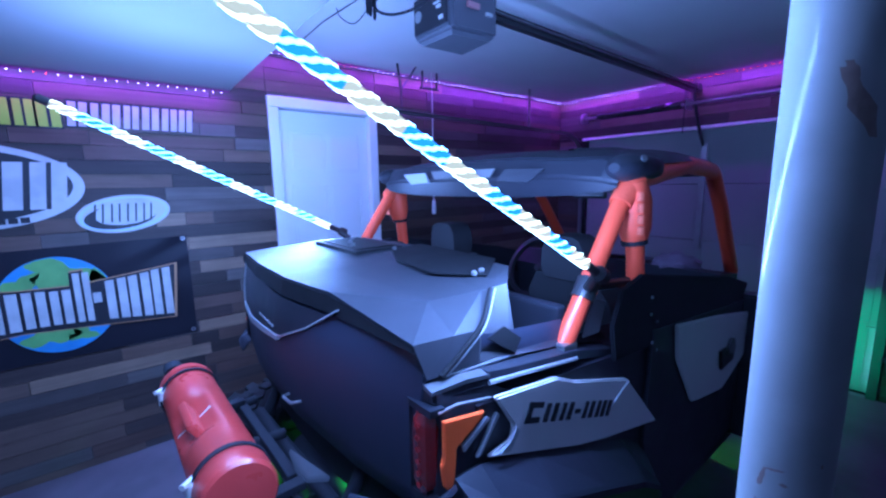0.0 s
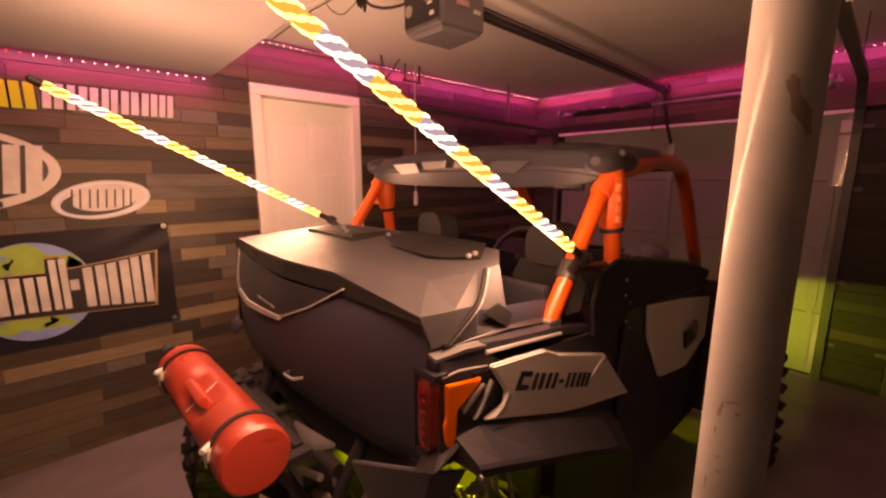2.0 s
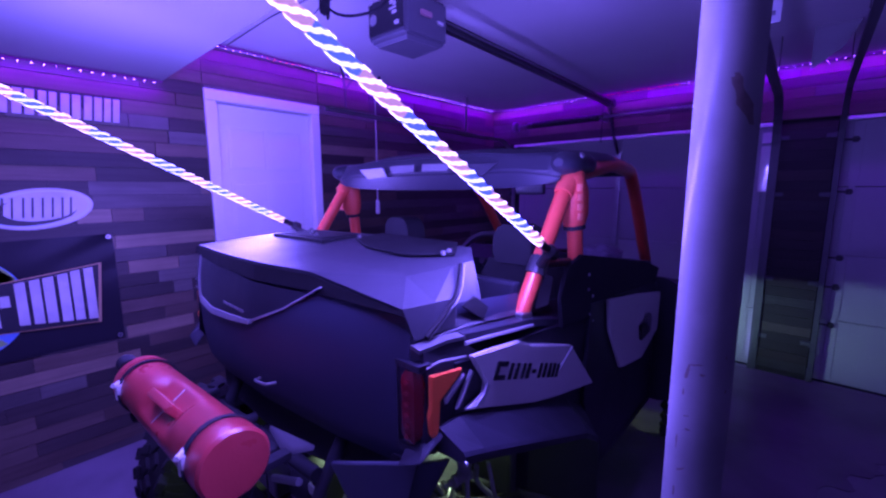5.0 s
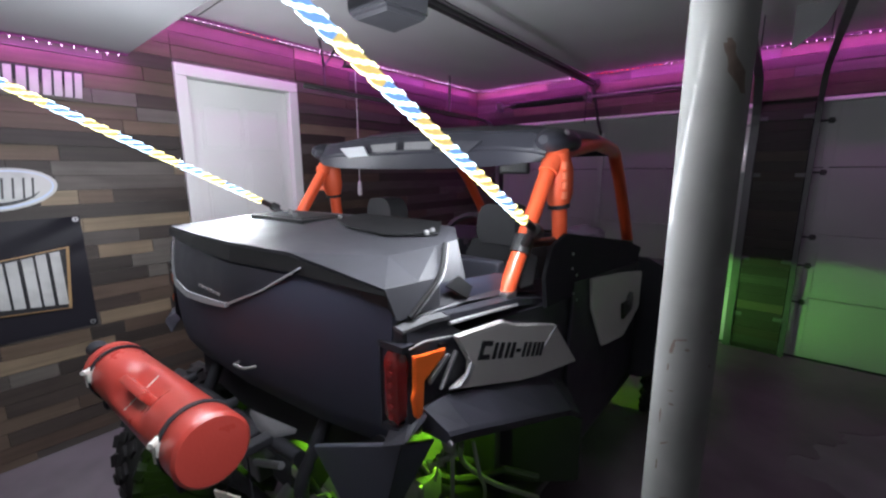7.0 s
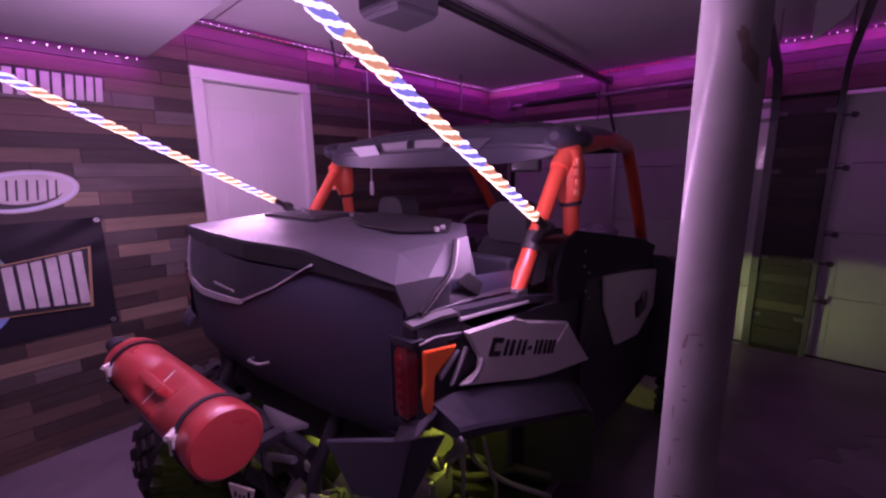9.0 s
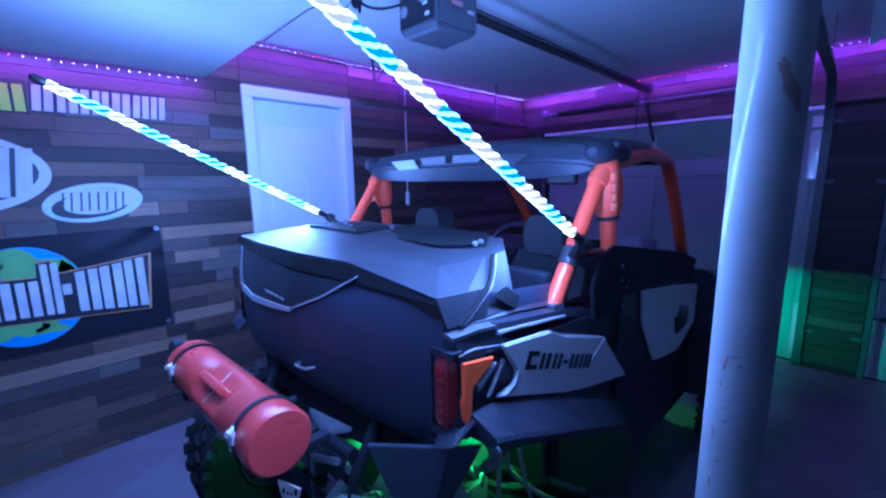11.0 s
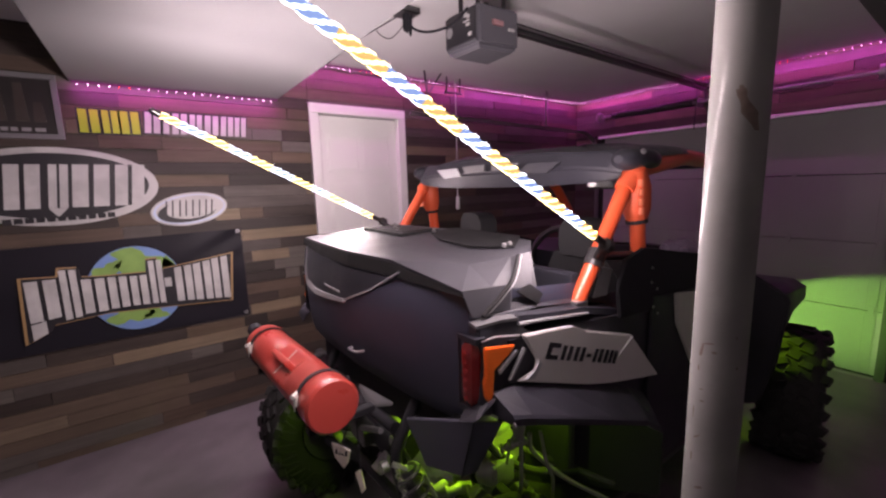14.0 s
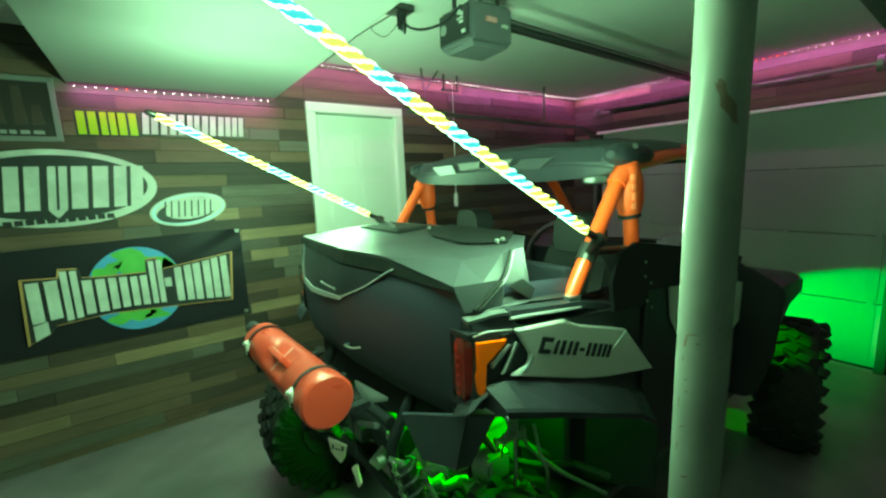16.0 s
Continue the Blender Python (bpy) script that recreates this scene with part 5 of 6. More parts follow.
for sd in (-1, 1):
    q = lambda x, v, z: at(x, v, z, sd)
    ff = part("front_fender", loft([[q(x, 0.44, z + 0.03), q(x, v - 0.05, z + 0.03), q(x, v, z), q(x, v, z - h), q(x, v - 0.03, z - h), q(x, 0.44, z - 0.06)] for x, v, z, h in ((2.46, 0.72, 0.95, 0.3), (2.5, 0.745, 0.965, 0.2), (2.62, 0.75, 0.965, 0.1), (2.85, 0.74, 0.945, 0.06), (3.1, 0.68, 0.88, 0.05), (3.22, 0.6, 0.80, 0.05))]), M_BLACK, car, "black plastic front fender", smooth=True)
    part("wheel_guard", slab([q(2.44, v, z) for v, z in ((0.5, 1.05), (0.64, 1.05), (0.745, 0.99), (0.775, 0.95), (0.765, 0.85), (0.752, 0.66), (0.70, 0.45), (0.65, 0.42), (0.5, 0.42))], (0.025, 0, 0), 0.008), M_DARK, ff, "black guard behind the front wheel")
    dr = part("cab_door", slab([q(1.62, 0.588, 1.1), q(2.44, 0.588, 1.03), q(2.46, 0.588, 0.45), q(1.75, 0.588, 0.42), q(1.60, 0.588, 0.75)], (0, sd * 0.012, 0), 0.004), M_BLACK, car, "black half door with a grey skin panel")
    sk = part("door_skin", slab([q(1.755, 0.602, 1.085), q(2.1, 0.606, 1.04), q(2.43, 0.61, 0.985), q(2.42, 0.61, 0.80), q(2.2, 0.606, 0.72), q(1.98, 0.604, 0.755), q(1.92, 0.604, 0.77), q(1.78, 0.602, 0.96)], (0, sd * 0.012, 0), 0.004), M_SKIN, dr, "grey door skin panel")
    part("door_latch", slab([q(2.12, 0.619, 0.90), q(2.28, 0.619, 0.89), q(2.26, 0.619, 0.83), q(2.14, 0.619, 0.82)], (0, sd * 0.012, 0), 0.004), M_FRAME, sk, "black door latch")
    part("latch_knob", disc(q(2.2, 0.63, 0.905), (0, sd, 0), 0, 0.03, 0.01, 20), M_INSET, sk)
    part("door_net", slab([q(1.42, 0.585, 1.06), q(2.4, 0.585, 1.0), q(2.5, 0.58, 1.09), q(2.28, 0.58, 1.15), q(1.66, 0.585, 1.255), q(1.54, 0.585, 1.275), q(1.44, 0.585, 1.25), q(1.40, 0.585, 1.16)], (0, sd * 0.012, 0), 0.004), M_DARK, dr, "black mesh shoulder panel")
    for x, z in ((1.66, 1.15), (1.7, 1.12), (1.68, 1.06), (1.71, 1.03), (1.66, 1.2)):
        part("door_rivet", disc(q(x - 0.06, 0.598, z), (0, sd, 0), 0, 0.005, 0.004, 8), M_STEEL, dr)


# wheels
LUGS = []
for wid, lng in ((0.066, 0.046), (0.056, 0.04)):
    lug_bm = box(-0.026, 0.005, -wid / 2, wid / 2, -lng / 2, lng / 2, 0.006)
    lug_me = bpy.data.meshes.new("tread_lug")
    lug_bm.to_mesh(lug_me)
    lug_bm.free()
    lug_me.materials.append(M_TYRE)
    LUGS.append(lug_me)


rib_bm = box(-0.038, 0.038, -0.007, 0.007, -0.006, 0.006, 0.003)
RIB = bpy.data.meshes.new("sidewall_rib")
rib_bm.to_mesh(RIB)
rib_bm.free()
RIB.materials.append(M_TYRE)


def wheel(x, v, sd, r, w, steer=0.0):
    yc = MID + sd * v
    hub = part("wheel", tube([(x, yc - w * 0.38, r), (x, yc + w * 0.38, r)], r * 0.5, 24), M_FRAME, car, "black alloy wheel with a knobbly tyre", smooth=True)
    prof = [(-0.36, 0.52), (-0.47, 0.62), (-0.5, 0.78), (-0.46, 0.9), (-0.36, 0.95), (0.36, 0.95), (0.46, 0.9), (0.5, 0.78), (0.47, 0.62), (0.36, 0.52)]
    rings = [[(x + r * k * math.cos(a), yc + w * u, r + r * k * math.sin(a)) for u, k in prof] for a in (2 * math.pi * i / 40 for i in range(40))]
    part("tyre", loft(rings + rings[:1], caps=False), M_TYRE, hub, "black knobbly off-road tyre", smooth=True)
    for i in range(25):
        a = 2 * math.pi * i / 25
        for u, da, k in ((-0.42, 0.0, 0), (-0.2, 0.125, 1), (0.0, 0.0, 1), (0.2, 0.125, 1), (0.42, 0.0, 0)):
            lug = new("tread_lug", LUGS[k])
            lug.parent = hub
            lug.matrix_local = Matrix.Translation((x, yc, r)) @ Matrix.Translation(-car.location) @ Matrix.Rotation(-(a + da), 4, "Y") @ Matrix.Translation((r * (0.968 if k else 0.915), w * u, 0)) @ Matrix.Rotation(0.4 * (1 if u > 0 else -1), 4, "X") @ Matrix.Rotation(0 if k else (0.35 if u < 0 else -0.35), 4, "Z")
    for k in range(50):
        a = 2 * math.pi * (k + 0.5) / 50
        rib = new("sidewall_rib", RIB)
        rib.parent = hub
        rib.matrix_local = Matrix.Translation(Vector((x, yc, r)) - car.location) @ Matrix.Rotation(-a, 4, "Y") @ Matrix.Translation((r * 0.76, -sd * w * 0.493, 0)) @ Matrix.Rotation(0.5 if k % 2 else 0.15, 4, "Y")
    part("rim_face", disc((x, yc + sd * w * 0.3, r), (0, sd, 0), r * 0.2, r * 0.5, 0.03, 28), M_FRAME, hub)
    for k in range(5):
        a = 2 * math.pi * k / 5
        part("spoke", tube([(x, yc + sd * w * 0.32, r), (x + r * 0.45 * math.cos(a), yc + sd * w * 0.3, r + r * 0.45 * math.sin(a))], 0.02, 8), M_STEEL, hub)
    c = Matrix.Translation(Vector((x, yc, r)) - car.location)
    hub.matrix_local = c @ Matrix.Rotation(radians(steer), 4, "Z") @ c.inverted()


for sd in (-1, 1):
    wheel(0.885, 0.645, sd, 0.335, 0.27)
    wheel(2.95, 0.70 if sd < 0 else 0.665, sd, 0.355, 0.25, 13.0)

def moved(by, bm):
    bmesh.ops.translate(bm, vec=by, verts=bm.verts)
    return bm


# running gear at the tail: frame, arms, dampers, engine, hoses
part("hitch_beam", box(0.76, 0.82, MID - 0.06, MID + 0.06, 0.60, 0.66, 0.008), M_FRAME, car)
part("rear_frame", join(*[tube(bend(p), 0.018, 10) for p in ([at(0.87, 0.28, 0.86, -1), at(0.78, 0.27, 0.7, -1), at(0.84, 0.25, 0.42, -1), at(1.4, 0.26, 0.36, -1)], [at(0.87, 0.28, 0.86, 1), at(0.78, 0.27, 0.7, 1), at(0.84, 0.25, 0.42, 1), at(1.4, 0.26, 0.36, 1)], [at(0.79, 0.27, 0.78, -1), at(0.79, 0.27, 0.78, 1)], [at(0.83, 0.26, 0.48, -1), at(0.83, 0.26, 0.48, 1)])]), M_DARK, car, smooth=True)
part("rear_bumper_tube", tube(bend([at(0.78, 0.25, 0.84, 1), at(0.66, 0.24, 0.835, 1), at(0.66, 0.02, 0.835, 1), at(0.78, 0.0, 0.84, 1)]), 0.014, 12), M_DARK, car, smooth=True)
for sd in (-1, 1):
    q = lambda x, v, z: at(x, v, z, sd)
    part("suspension_arm", join(tube([q(0.885, 0.52, 0.36), q(1.15, 0.22, 0.42)], 0.02, 10), tube([q(0.885, 0.52, 0.30), q(0.9, 0.22, 0.36)], 0.02, 10), tube([q(0.95, 0.52, 0.42), q(1.0, 0.22, 0.52)], 0.016, 10)), M_DARK, car)
    part("axle_shaft", tube([q(0.885, 0.55, 0.335), q(0.98, 0.1, 0.45)], 0.018, 10), M_STEEL, car)
    damper = part("damper", tube([q(0.84, 0.42, 0.42), q(0.80, 0.31, 0.66)], 0.024, 12), M_FRAME, car, "black damper with a coil spring")
    d0, d1 = Vector(q(0.84, 0.42, 0.42)), Vector(q(0.80, 0.31, 0.66))
    ax = (d1 - d0).normalized()
    s1 = ax.orthogonal().normalized()
    s2 = ax.cross(s1)
    part("coil_spring", tube([d0.lerp(d1, k / 72) + 0.037 * (math.cos(k * 0.7) * s1 + math.sin(k * 0.7) * s2) for k in range(73)], 0.0065, 6), M_FRAME, damper, "black coil spring")
    part("damper_eye", join(disc(q(0.75, 0.285, 0.682), (-1, 0, 0), 0.008, 0.017, 0.022, 18), tube([q(0.80, 0.31, 0.66), q(0.765, 0.287, 0.68)], 0.009, 8)), M_STEEL, damper, "bright damper mounting eye")
eng = part("engine", join(box(0.98, 1.28, MID - 0.2, MID + 0.2, 0.40, 0.66, 0.04), tube([(1.15, MID - 0.2, 0.56), (1.15, MID - 0.34, 0.56)], 0.09, 20), tube([(1.2, MID - 0.1, 0.66), (1.15, MID - 0.12, 0.84)], 0.075, 16), tube([(1.0, MID + 0.05, 0.55), (0.9, MID + 0.05, 0.55)], 0.07, 18)), M_ENGINE, car, "cast alloy engine and gear case", smooth=True)
pump = part("pump_housing", moved((0, 0.012, -0.018), join(tube([(1.0, 0.80, 0.645), (1.01, 0.79, 0.645), (1.03, 0.74, 0.65), (1.04, 0.73, 0.65)], [0.045, 0.058, 0.058, 0.04], 18), box(0.985, 1.06, 0.70, 0.75, 0.615, 0.70, 0.012), box(1.0, 1.05, 0.76, 0.82, 0.575, 0.61, 0.008))), M_ENGINE, eng, "cast pump housing", smooth=True)
for x, y, z in ((0.975, 0.76, 0.685), (0.985, 0.71, 0.69), (0.975, 0.755, 0.61), (0.99, 0.70, 0.63)):
    part("housing_bolt", disc((x, y + 0.012, z - 0.018), (-1, -0.3, 0), 0, 0.006, 0.01, 8), M_STEEL, pump)
part("mount_bracket", join(slab([(1.0, 0.67, 0.845), (1.0, 0.62, 0.85), (1.0, 0.625, 0.80), (1.0, 0.66, 0.795)], (0.006, 0, 0), 0.001), slab([(1.0, 0.70, 0.83), (1.0, 0.67, 0.845), (1.0, 0.665, 0.825)], (0.004, 0, 0))), M_ENGINE, car)
for pts, r in (([(1.0, 0.632, 0.80), (1.0, 0.630, 0.74), (1.005, 0.636, 0.66), (1.01, 0.65, 0.6)], 0.0055), ([(1.02, 0.62, 0.82), (1.05, 0.645, 0.745), (1.15, 0.61, 0.63), (1.34, 0.565, 0.48)], 0.007), ([(1.0, 0.66, 0.80), (0.99, 0.672, 0.74), (1.0, 0.685, 0.70)], 0.004),
               ([(1.04, 0.60, 0.83), (1.06, 0.59, 0.72), (1.10, 0.60, 0.66), (1.12, 0.62, 0.56)], 0.005), ([(0.95, 0.70, 0.83), (0.96, 0.72, 0.78), (0.99, 0.70, 0.72)], 0.005), ([(0.9, 0.9, 0.57), (0.92, 0.87, 0.6), (0.96, 0.84, 0.585), (1.0, 0.82, 0.62)], 0.009)):
    part("hose", tube(bend(pts, 6, 0.4), r, 8), M_ENGINE, car, smooth=True)
for k in range(6):
    part("cooling_fin", box(1.06, 1.26, MID - 0.22, MID - 0.03, 0.68 + k * 0.024, 0.684 + k * 0.024), M_ENGINE, eng)
part("silencer", tube([(0.88, MID + 0.22, 0.62), (0.87, MID + 0.2, 0.62), (0.87, MID - 0.16, 0.62), (0.88, MID - 0.18, 0.62)], [0.05, 0.07, 0.07, 0.05], 20), M_DARK, car, "black exhaust silencer", smooth=True)
part("tail_pipe", tube(bend([(0.87, MID - 0.14, 0.62), (0.80, MID - 0.15, 0.60), (0.76, MID - 0.15, 0.57)]), 0.022, 14), M_STEEL, car, smooth=True)
for k, (pts, r) in enumerate((([(0.83, MID - 0.33, 0.63), (0.87, MID - 0.4, 0.5), (0.98, MID - 0.45, 0.40), (1.15, MID - 0.46, 0.45)], 0.009), ([(0.95, MID - 0.40, 0.8), (1.02, MID - 0.47, 0.68), (1.15, MID - 0.48, 0.58), (1.35, MID - 0.5, 0.5)], 0.012), ([(0.9, MID - 0.3, 0.8), (0.98, MID - 0.36, 0.7), (1.1, MID - 0.42, 0.72), (1.2, MID - 0.38, 0.8)], 0.014), ([(0.8, MID - 0.2, 0.72), (0.84, MID - 0.28, 0.6), (0.86, MID - 0.3, 0.48), (0.92, MID - 0.28, 0.4)], 0.008))):
    part("hose", tube(bend(pts, 6, 0.4), r, 8), M_DARK if k % 2 else M_ENGINE, car, smooth=True)
links = [disc((0.755, 0.896 - 0.0085 * k, 0.665 - 0.0125 * k), (0.2, 1, 0) if k % 2 else (1, 0.3, 0), 0.004, 0.0095, 0.005, 12) for k in range(12)]
part("hook_strap", loft([[Vector((0.86 + 0.004 * k, 0.90 - 0.017 * k, 0.585 + 0.018 * math.sin(k * 0.5) + 0.006 * k)) + Vector(o) for o in ((0, 0, 0), (0.004, 0.002, 0.018), (0.008, 0.002, 0.016), (0.004, 0, -0.002))] for k in range(7)]), M_ENGINE, car, "bent bare steel strap")
for c, r, ln in (((0.965, 0.80, 0.545), 0.024, 0.05), ((0.95, 0.745, 0.56), 0.018, 0.04), ((0.93, 0.955, 0.47), 0.026, 0.05), ((0.95, 0.90, 0.49), 0.02, 0.06), ((1.0, 0.66, 0.775), 0.013, 0.03), ((0.99, 0.685, 0.755), 0.011, 0.03)):
    fit = part("pipe_fitting", tube([(c[0], c[1], c[2]), (c[0] + ln * 0.5, c[1] - ln * 0.4, c[2] + ln * 0.3), (c[0] + ln, c[1] - ln * 0.5, c[2] + ln * 0.2)], [r * 0.8, r, r * 0.9], 12), M_ENGINE, eng, smooth=True)
    part("collar", disc((c[0] - 0.004, c[1] + 0.002, c[2]), (-1, 0.4, -0.2), r * 0.3, r * 1.15, 0.008, 14), M_ENGINE, fit)
part("shock_bracket", join(slab([(0.84, 0.875, 0.70), (0.84, 0.855, 0.70), (0.84, 0.845, 0.655), (0.84, 0.865, 0.645)], (0.006, 0, 0), 0.001), disc((0.836, 0.862, 0.678), (-1, 0, 0), 0.003, 0.009, 0.006, 12)), M_ENGINE, car, "small steel bracket with a hole")
part("valve_block", box(0.80, 0.83, 0.985, 1.03, 0.66, 0.69, 0.006), M_ENGINE, car)
part("hitch_pin", tube([(0.72, 1.05, 0.742), (0.72, 0.915, 0.80)], 0.009, 12), M_INSET, car, "short grey steel pin")
part("safety_chain", join(*links), M_STEEL, car, "hanging steel safety chain")
for x, v, z, mat in ((1.2, -0.42, 0.82, G_ROCK), (1.13, -0.54, 0.85, G_ROCK), (1.1, 0.47, 0.72, G_ROCK), (2.68, -0.46, 0.85, G_ROCK), (2.78, 0.40, 0.74, G_ROCK), (3.24, -0.22, 0.41, G_FRONT), (3.24, 0.22, 0.41, G_FRONT)):
    part("rock_light", box(x - 0.03, x + 0.03, MID + v - 0.02, MID + v + 0.02, z, z + 0.014, 0.004), mat, car, "small glowing green rock light")
for eye, aim, watts, cone in (((1.13, 0.66, 0.84), (1.0, 0.76, 0.6), 1.8, 84), ((1.2, 0.78, 0.81), (1.05, 0.85, 0.4), 6.0, 80), ((0.93, 1.06, 0.72), (0.82, 0.98, 0.42), 5.0, 140), ((0.74, 1.38, 0.60), (0.80, 1.76, 0.24), 2.6, 84), ((2.665, 0.74, 0.84), (2.78, 0.53, 0.60), 15.0, 40), ((2.68, 0.76, 0.84), (2.97, 0.72, 0.0), 12.0, 17), ((1.13, 0.66, 0.83), (1.5, 0.62, 0.5), 1.6, 110)):
    rl = bpy.data.lights.new("rock_light_beam", "SPOT")
    rl.energy, rl.color, rl.spot_size, rl.spot_blend, rl.shadow_soft_size = watts, (0.42, 1.0, 0.02), radians(cone), 0.12, 0.006
    new("rock_light_beam", rl).matrix_world = look(eye, aim)
beam = bpy.data.lights.new("front_light_beam", "SPOT")
beam.energy, beam.color, beam.spot_size, beam.spot_blend, beam.shadow_soft_size = 60.0, (0.36, 1.0, 0.15), radians(105.2), 0.12, 0.012
beam_ob = new("front_light_beam", beam)
beam_ob.matrix_world = look((3.24, 0.98, 0.40), (4.09, 0.51, -0.30))
cl = thing("folded_cloth", (2.52, 0.92, 1.11), "crumpled pale purple cloth on the dash", "cloth")
bm = bmesh.new()
bmesh.ops.create_icosphere(bm, subdivisions=4, radius=1.0)
for v in bm.verts:
    k = 1 + 0.22 * noise.noise(v.co * 2.3) + 0.1 * noise.noise(v.co * 6)
    v.co = Vector((2.5 + 0.11 * v.co.x * k, 0.90 + 0.1 * v.co.y * k, 1.125 + 0.055 * max(-0.3, v.co.z) * k))
part("folds", bm, M_CASE, cl, smooth=True)


# ---- lit whips on the cage ----
WHIP_WATTS, TWIST = 29.5, -1


def whip(base, tip, group):
    b, t = Vector(base), Vector(tip)
    w = thing("light_whip", b, "glowing twisted LED light whip leaning back from the cage", "light whip", group)
    d = (t - b).normalized()
    L = (t - b).length
    s1 = d.orthogonal().normalized()
    s2 = d.cross(s1)
    part("mount", tube([b - d * 0.085, b - d * 0.06, b - d * 0.05, b], [0.02, 0.02, 0.011, 0.011], 14), M_FRAME, w, "black quick-release whip mount")
    part("tip_cap", tube([t, t + d * 0.03, t + d * 0.036], [0.012, 0.012, 0.006], 12), M_FRAME, w)
    # three strands of lit beads wound round a paler glowing core, blue-white with warm stretches
    pitch, strands, bead, steps = 0.1, 3, 0.0125, 8
    beads = int(L / bead)
    warm_at = lambda k: (k / beads * 5.2 + 0.15) % 1 < 0.5
    runs = [[0]]
    for k in range(1, beads):
        if warm_at(k) == warm_at(runs[-1][-1]):
            runs[-1].append(k)
        else:
            runs.append([k])
    for ks in runs:
        warm, k0, k1 = warm_at(ks[0]), ks[0], ks[-1] + 1
        core = part("core", tube([b + d * (L * k0 / beads), b + d * (L * k1 / beads)], 0.0112, 20), G_SLEEVEA if warm else G_SLEEVE, w, "glowing amber core" if warm else "glowing blue core")
        for n in range(strands):
            rings = []
            for k in range(k0 * steps, k1 * steps + 1):
                z = L * k / steps / beads
                fat = 0.62 + 0.5 * abs(math.sin(math.pi * (k / steps + n * 0.25)))
                pts = []
                for off, r in ((-0.2, 0.0113), (-0.1, 0.0113 + 0.0022 * fat), (0.1, 0.0113 + 0.0022 * fat), (0.2, 0.0113)):
                    a = TWIST * 2 * math.pi * z / pitch + 2 * math.pi * (n + off * fat) / strands
                    pts.append(b + d * z + r * (math.cos(a) * s1 + math.sin(a) * s2))
                rings.append(pts)
            part("strand", loft(rings, closed=False), G_WHIPA if warm else G_WHIP, core)
    # the light of the strands, thrown outwards on four sides along the whole length
    for k in range(4):
        a = math.pi / 2 * k + math.pi / 4
        out = math.cos(a) * s1 + math.sin(a) * s2
        lamp = bpy.data.lights.new("whip_light", "AREA")
        lamp.shape, lamp.size, lamp.size_y, lamp.energy, lamp.color = "RECTANGLE", L, 0.016, WHIP_WATTS / 4, (1.0, 0.92, 0.97)
        ob = new("whip_light", lamp)
        ob.parent = w
        ob.matrix_local = Matrix.Translation(d * (L / 2) + out * 0.0145) @ Matrix((d, -out.cross(d), -out)).transposed().to_4x4()
    return w


whip((1.262, 0.60, 1.343), (0.40, 0.607, 1.824), "cage whips")
whip((1.165, 1.81, 1.350), (0.325, 1.757, 1.777), "cage whips")
for side, base in ((-1, (1.262, 0.60, 1.338)), (1, (1.165, 1.81, 1.350))):
    b = Vector(base)
    part("whip_arm", tube([at(1.35, 0.545, 1.25, side), b + Vector((0.05, 0, -0.03))], 0.013, 10), M_FRAME, car)


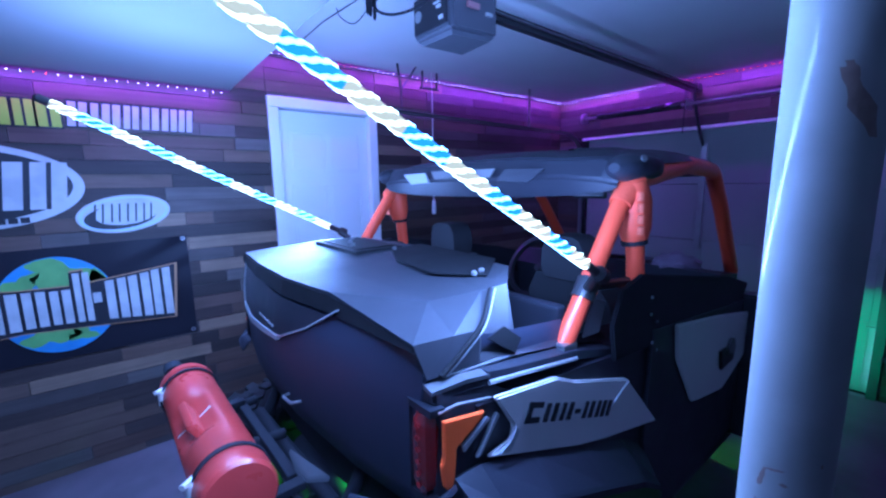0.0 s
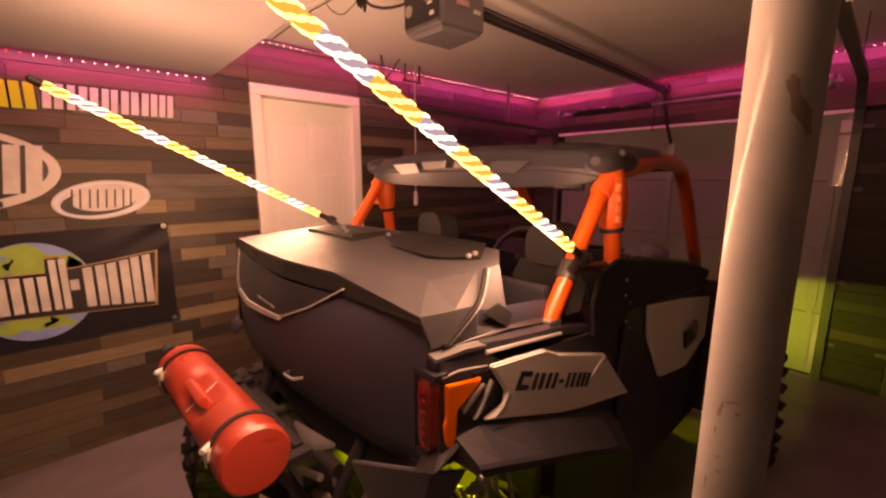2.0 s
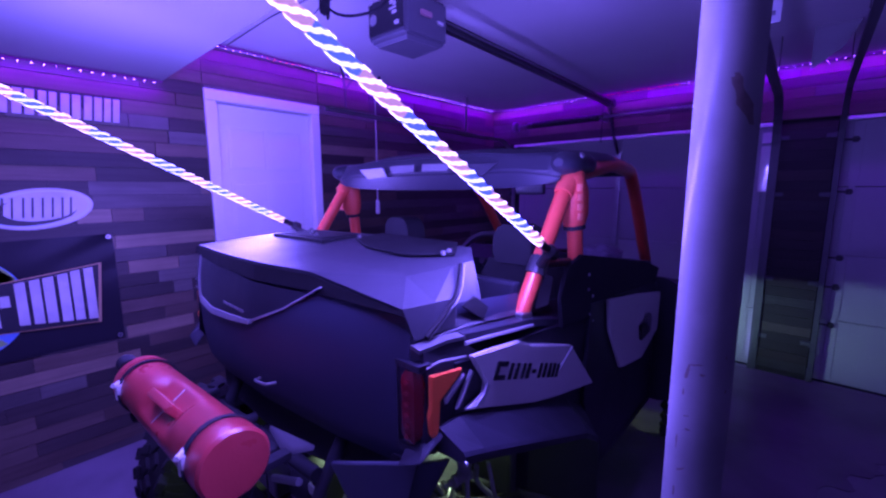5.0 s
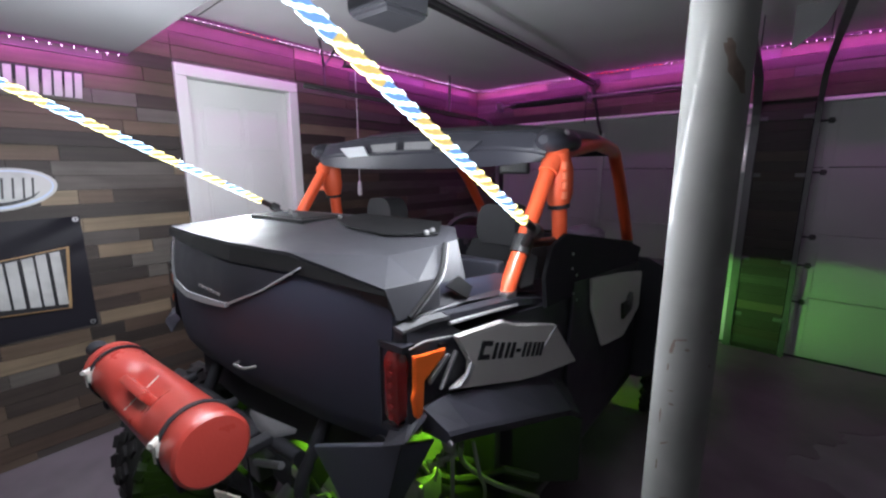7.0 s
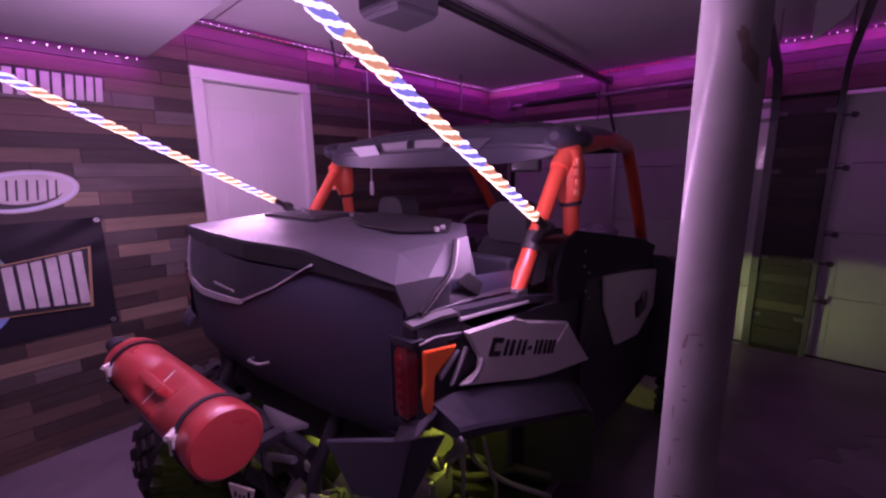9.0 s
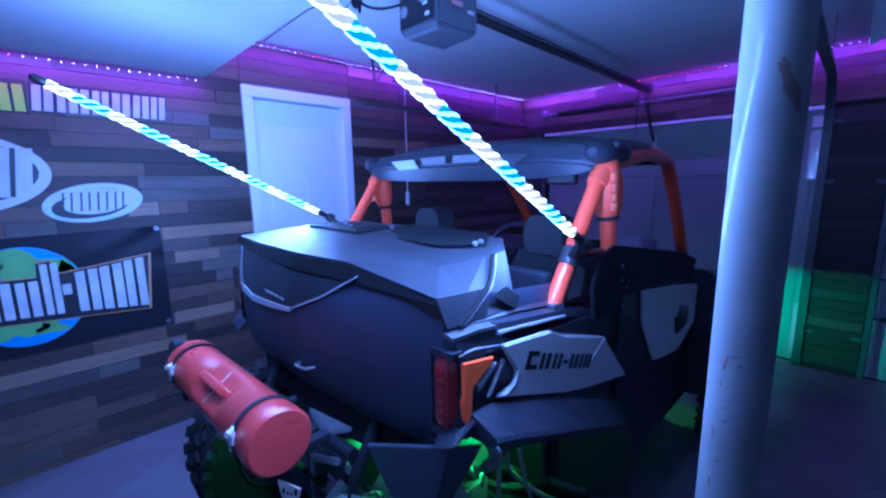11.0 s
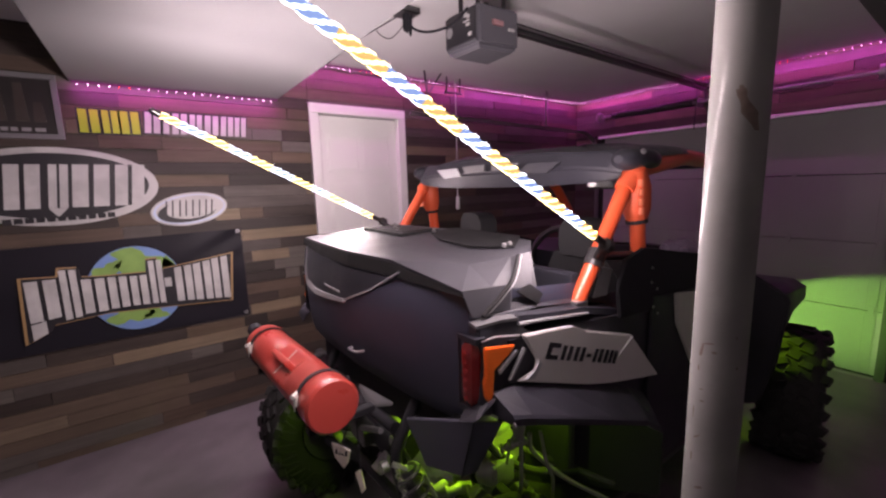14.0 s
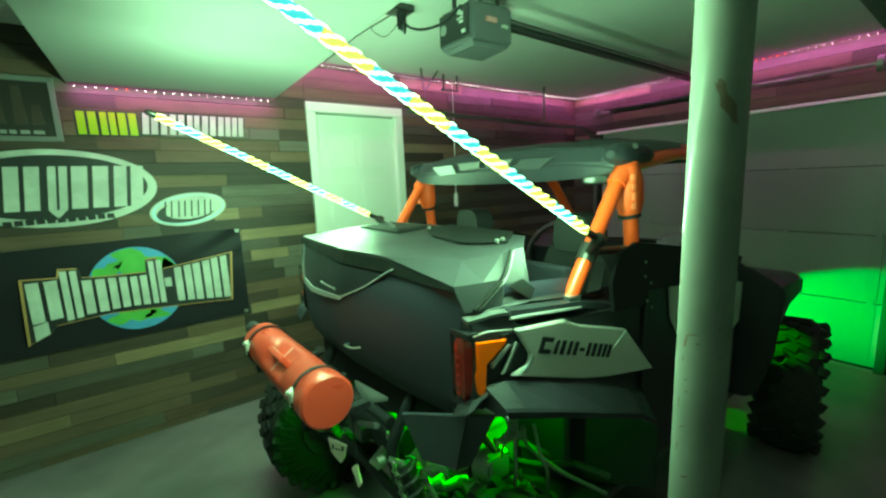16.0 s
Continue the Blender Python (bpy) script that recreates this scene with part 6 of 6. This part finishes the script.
# ---- red tube canister strapped behind the bed ----
def canister():
    cx, cz, r, GRIP = 0.569, 0.955, 0.071, 35.0
    c = thing("storage_canister", (cx, 0.846, cz), "red plastic tube canister with black straps and pale clips", "canister")
    rings = []
    for y, rad, cut in ((0.86, r - 0.006, 0), (0.866, r, 0), (0.93, r, 0), (0.935, r - 0.003, 0), (1.03, r - 0.003, 0), (1.06, r - 0.003, 0.55), (1.085, r - 0.003, 1), (1.235, r - 0.003, 1), (1.255, r - 0.003, 0.5), (1.28, r - 0.003, 0), (1.425, r - 0.003, 0), (1.43, r - 0.009, 0), (1.442, r - 0.009, 0), (1.447, r, 0), (1.50, r, 0), (1.515, r - 0.012, 0)):
        ring = []
        for k in range(64):
            a = 2 * math.pi * k / 64
            off = abs((math.degrees(a) - 90 - GRIP + 180) % 360 - 180)  # degrees from the grip
            deep = 0.0
            if off < 60:
                deep = rad - 0.64 * r / max(0.5, math.cos(radians(off)))
            ring.append((cx + (rad - cut * max(0, deep)) * math.cos(a), y, cz + (rad - cut * max(0, deep)) * math.sin(a)))
        rings.append(ring)
    part("body", loft(rings), M_RED, c, smooth=True)
    grip_bm = box(-0.01, 0.01, 1.085, 1.23, r * 0.5, r + 0.006, 0.006)
    bmesh.ops.transform(grip_bm, matrix=Matrix.Translation((cx, 0, cz)) @ Matrix.Rotation(radians(-GRIP), 4, "Y"), verts=grip_bm.verts)
    part("grip", grip_bm, M_RED, c, "raised red hand grip")
    for side in (-1, 1):
        line = box(side * 0.012, side * 0.045, 1.158, 1.162, r * 0.63, r * 0.655)
        bmesh.ops.transform(line, matrix=Matrix.Translation((cx, 0, cz)) @ Matrix.Rotation(radians(-GRIP), 4, "Y"), verts=line.verts)
        part("mould_line", line, M_PALE, c, "thin pale mould line")
    part("cap_ring", disc((cx, 1.46, cz), (0, 1, 0), r - 0.002, r + 0.003, 0.012, 40), M_RED, c)
    part("top_plug", tube([(cx - 0.026, 1.5, cz + 0.046), (cx - 0.026, 1.545, cz + 0.052), (cx - 0.026, 1.553, cz + 0.053)], [0.025, 0.025, 0.019], 20), M_DARK, c)
    for y in (0.93, 1.436):
        part("strap", disc((cx, y - 0.006, cz), (0, 1, 0), r - 0.001, r + 0.0035, 0.012, 40), M_DARK, c, "black rubber strap")
        clip = part("clip", join(box(cx - r - 0.004, cx - r + 0.012, y - 0.01, y + 0.01, cz + 0.002, cz + 0.03, 0.004), tube([(cx - r - 0.012, y - 0.015, cz + 0.034), (cx - r + 0.014, y + 0.012, cz + 0.032)], 0.006, 8), tube([(cx - r - 0.002, y, cz + 0.03), (cx - r - 0.001, y + 0.004, cz - 0.012)], 0.005, 8)), M_PALE, c, "pale toggle clip")
        part("cradle", join(box(cx - 0.05, cx + 0.14, y - 0.016, y + 0.016, cz - r - 0.014, cz - r + 0.004, 0.003)), M_DARK, c, "black steel cradle")
    part("cradle_post", box(0.69, 0.715, 0.98, 1.44, 0.84, 0.872, 0.004), M_DARK, c)
    c.rotation_euler = (radians(-2.4), 0, radians(1.6))
    return c


canister()
t = thing("hanging_tag", (0.618, 0.975, 0.79), "pale shield-shaped card tag with dark print", "tag")
part("card", slab([(0.60, 0.995, 0.77), (0.612, 0.955, 0.775), (0.635, 0.945, 0.755), (0.63, 0.955, 0.715), (0.622, 0.97, 0.692), (0.605, 0.99, 0.725)], (0.004, 0.004, 0), 0.0), M_TAG, t)
part("tie", tube([(0.615, 0.965, 0.77), (0.66, 0.98, 0.832)], 0.002, 6), M_DARK, t)
for k in range(4):
    part("print_bar", slab([(0.606 + k * 0.006, 0.982 - k * 0.009, 0.742), (0.609 + k * 0.006, 0.976 - k * 0.009, 0.742), (0.610 + k * 0.006, 0.975 - k * 0.009, 0.757), (0.607 + k * 0.006, 0.981 - k * 0.009, 0.757)], (-0.002, -0.002, 0)), M_DARK, t)
t2 = thing("hanging_tag", (0.65, 0.93, 0.70), "pale narrow card tag", "tag")
part("card", slab([(0.645, 0.945, 0.68), (0.655, 0.925, 0.70), (0.66, 0.915, 0.64), (0.655, 0.93, 0.62)], (0.004, 0.004, 0)), M_TAG, t2)
part("tie", tube([(0.655, 0.925, 0.70), (0.665, 0.96, 0.832)], 0.002, 6), M_DARK, t2)

# ---- boards of the clad walls, each its own piece ----
rnd = random.Random(11)


def board_mesh(name, mat):
    bm = box(-0.5, 0.5, -0.5, 0.5, -0.5, 0.5)
    me = bpy.data.meshes.new(name)
    bm.to_mesh(me)
    bm.free()
    me.materials.append(mat)
    return me


BOARD_X, BOARD_Y = board_mesh("board", M_PLANK_X), board_mesh("board", M_PLANK_Y)
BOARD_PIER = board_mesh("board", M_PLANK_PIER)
TAN, DARK, BROWN, GREY = (board_mesh("board", m) for m in (M_PLANK_TAN, M_PLANK_DARK, M_PLANK_BROWN, M_PLANK_GREY))
ROW, COURSE = 0.0745, 1.235 - 17 * 0.0745  # height of a course, and where the lowest one begins
# boards that stand out on the long wall: from, to, course, tone
MARKED = [(0.745, 1.256, 16, TAN), (0.30, 1.256, 17, DARK), (0.10, 0.29, 18, BROWN), (0.60, 0.745, 18, TAN), (0.745, 0.89, 18, BROWN), (0.89, 1.256, 18, DARK), (0.67, 1.256, 19, GREY), (0.66, 1.2, 20, GREY),
          (0.30, 0.70, 21, BROWN), (0.70, 1.256, 21, DARK), (0.25, 1.256, 22, DARK), (0.33, 0.98, 23, BROWN), (0.98, 1.256, 23, BROWN), (0.36, 1.05, 24, BROWN), (1.05, 1.256, 24, GREY), (1.06, 1.256, 25, DARK),
          (0.79, 1.04, 14, TAN), (0.735, 0.93, 13, DARK), (1.0, 1.10, 12, GREY), (0.735, 1.0, 12, DARK), (0.735, 1.1, 11, BROWN), (0.75, 1.09, 9, TAN), (0.36, 0.70, 8, BROWN), (0.70, 0.85, 8, DARK), (-0.02, 0.80, 7, TAN),
          (-0.3, 0.36, 8, DARK), (0.55, 0.76, 6, DARK), (2.06, 2.62, 28, GREY), (2.06, 2.5, 27, BROWN)]


def board(me, parent, c, size):
    ob = new("board", me)
    ob.parent = parent
    ob.location, ob.scale = c, size


def lay(parent, me, a0, a1, z0, z1, fixed, axis, out, short=(0.4, 1.15), marked=()):
    """Boards in one course after another from a0 to a1 between two heights; out: which way the wall faces."""
    for j in range(34):
        lo, hi = max(z0, COURSE + j * ROW), min(z1, COURSE + (j + 1) * ROW)
        if hi - lo < 0.012:
            continue
        spans, a = [], a0
        for b0, b1, tone in sorted([(max(p, a0), min(q, a1), m) for p, q, c, m in marked if c == j and q > a0 and p < a1], key=lambda r: r[0]) + [(a1, a1, None)]:
            while a < b0 - 0.004:
                b = min(b0, a + rnd.uniform(*short))
                b = b0 if b0 - b < 0.14 else b
                spans.append((a, b, me))
                a = b
            if tone is not None:
                spans.append((b0, b1, tone))
                a = b1
        for p, q, mesh in spans:
            thick = 0.014 + rnd.choice((0.0, 0.002, 0.004, 0.006))
            c = fixed + 0.0145 * out - out * thick / 2
            mid, zc, long, high = (p + q) / 2, (lo + hi) / 2, q - p - 0.0025, hi - lo - 0.0025
            if axis == "x":
                board(mesh, parent, (mid, c, zc), (long, thick, high))
            else:
                board(mesh, parent, (c, mid, zc), (thick, long, high))


lay(wall_n, BOARD_X, -1.15, DOOR[0] - 0.067, 0.0, CEIL_Z, WALL_Y, "x", 1, marked=MARKED)
lay(wall_n, BOARD_X, DOOR[1] + 0.067, GATE_X, 0.0, CEIL_Z, WALL_Y, "x", 1, marked=MARKED)
lay(wall_n, BOARD_X, DOOR[0] - 0.067, DOOR[1] + 0.067, DOOR[2] + 0.075, CEIL_Z, WALL_Y, "x", 1)
lay(wall_e, BOARD_Y, -1.6, WALL_Y, GTOP + 0.024, CEIL_Z, GATE_X, "y", 1)
lay(wall_e, BOARD_Y, G1[1] + 0.06, WALL_Y, 0.0, GTOP, GATE_X, "y", 1)
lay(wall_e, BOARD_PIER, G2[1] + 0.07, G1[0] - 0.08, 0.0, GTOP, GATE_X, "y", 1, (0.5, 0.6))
tagged(part("wall_north_rest", box(WEST, -1.16, WALL_Y - 0.002, WALL_Y + 0.013, 0, CEIL_Z), M_PLANK_X), "plain dark boards", "wall", kind="structure")
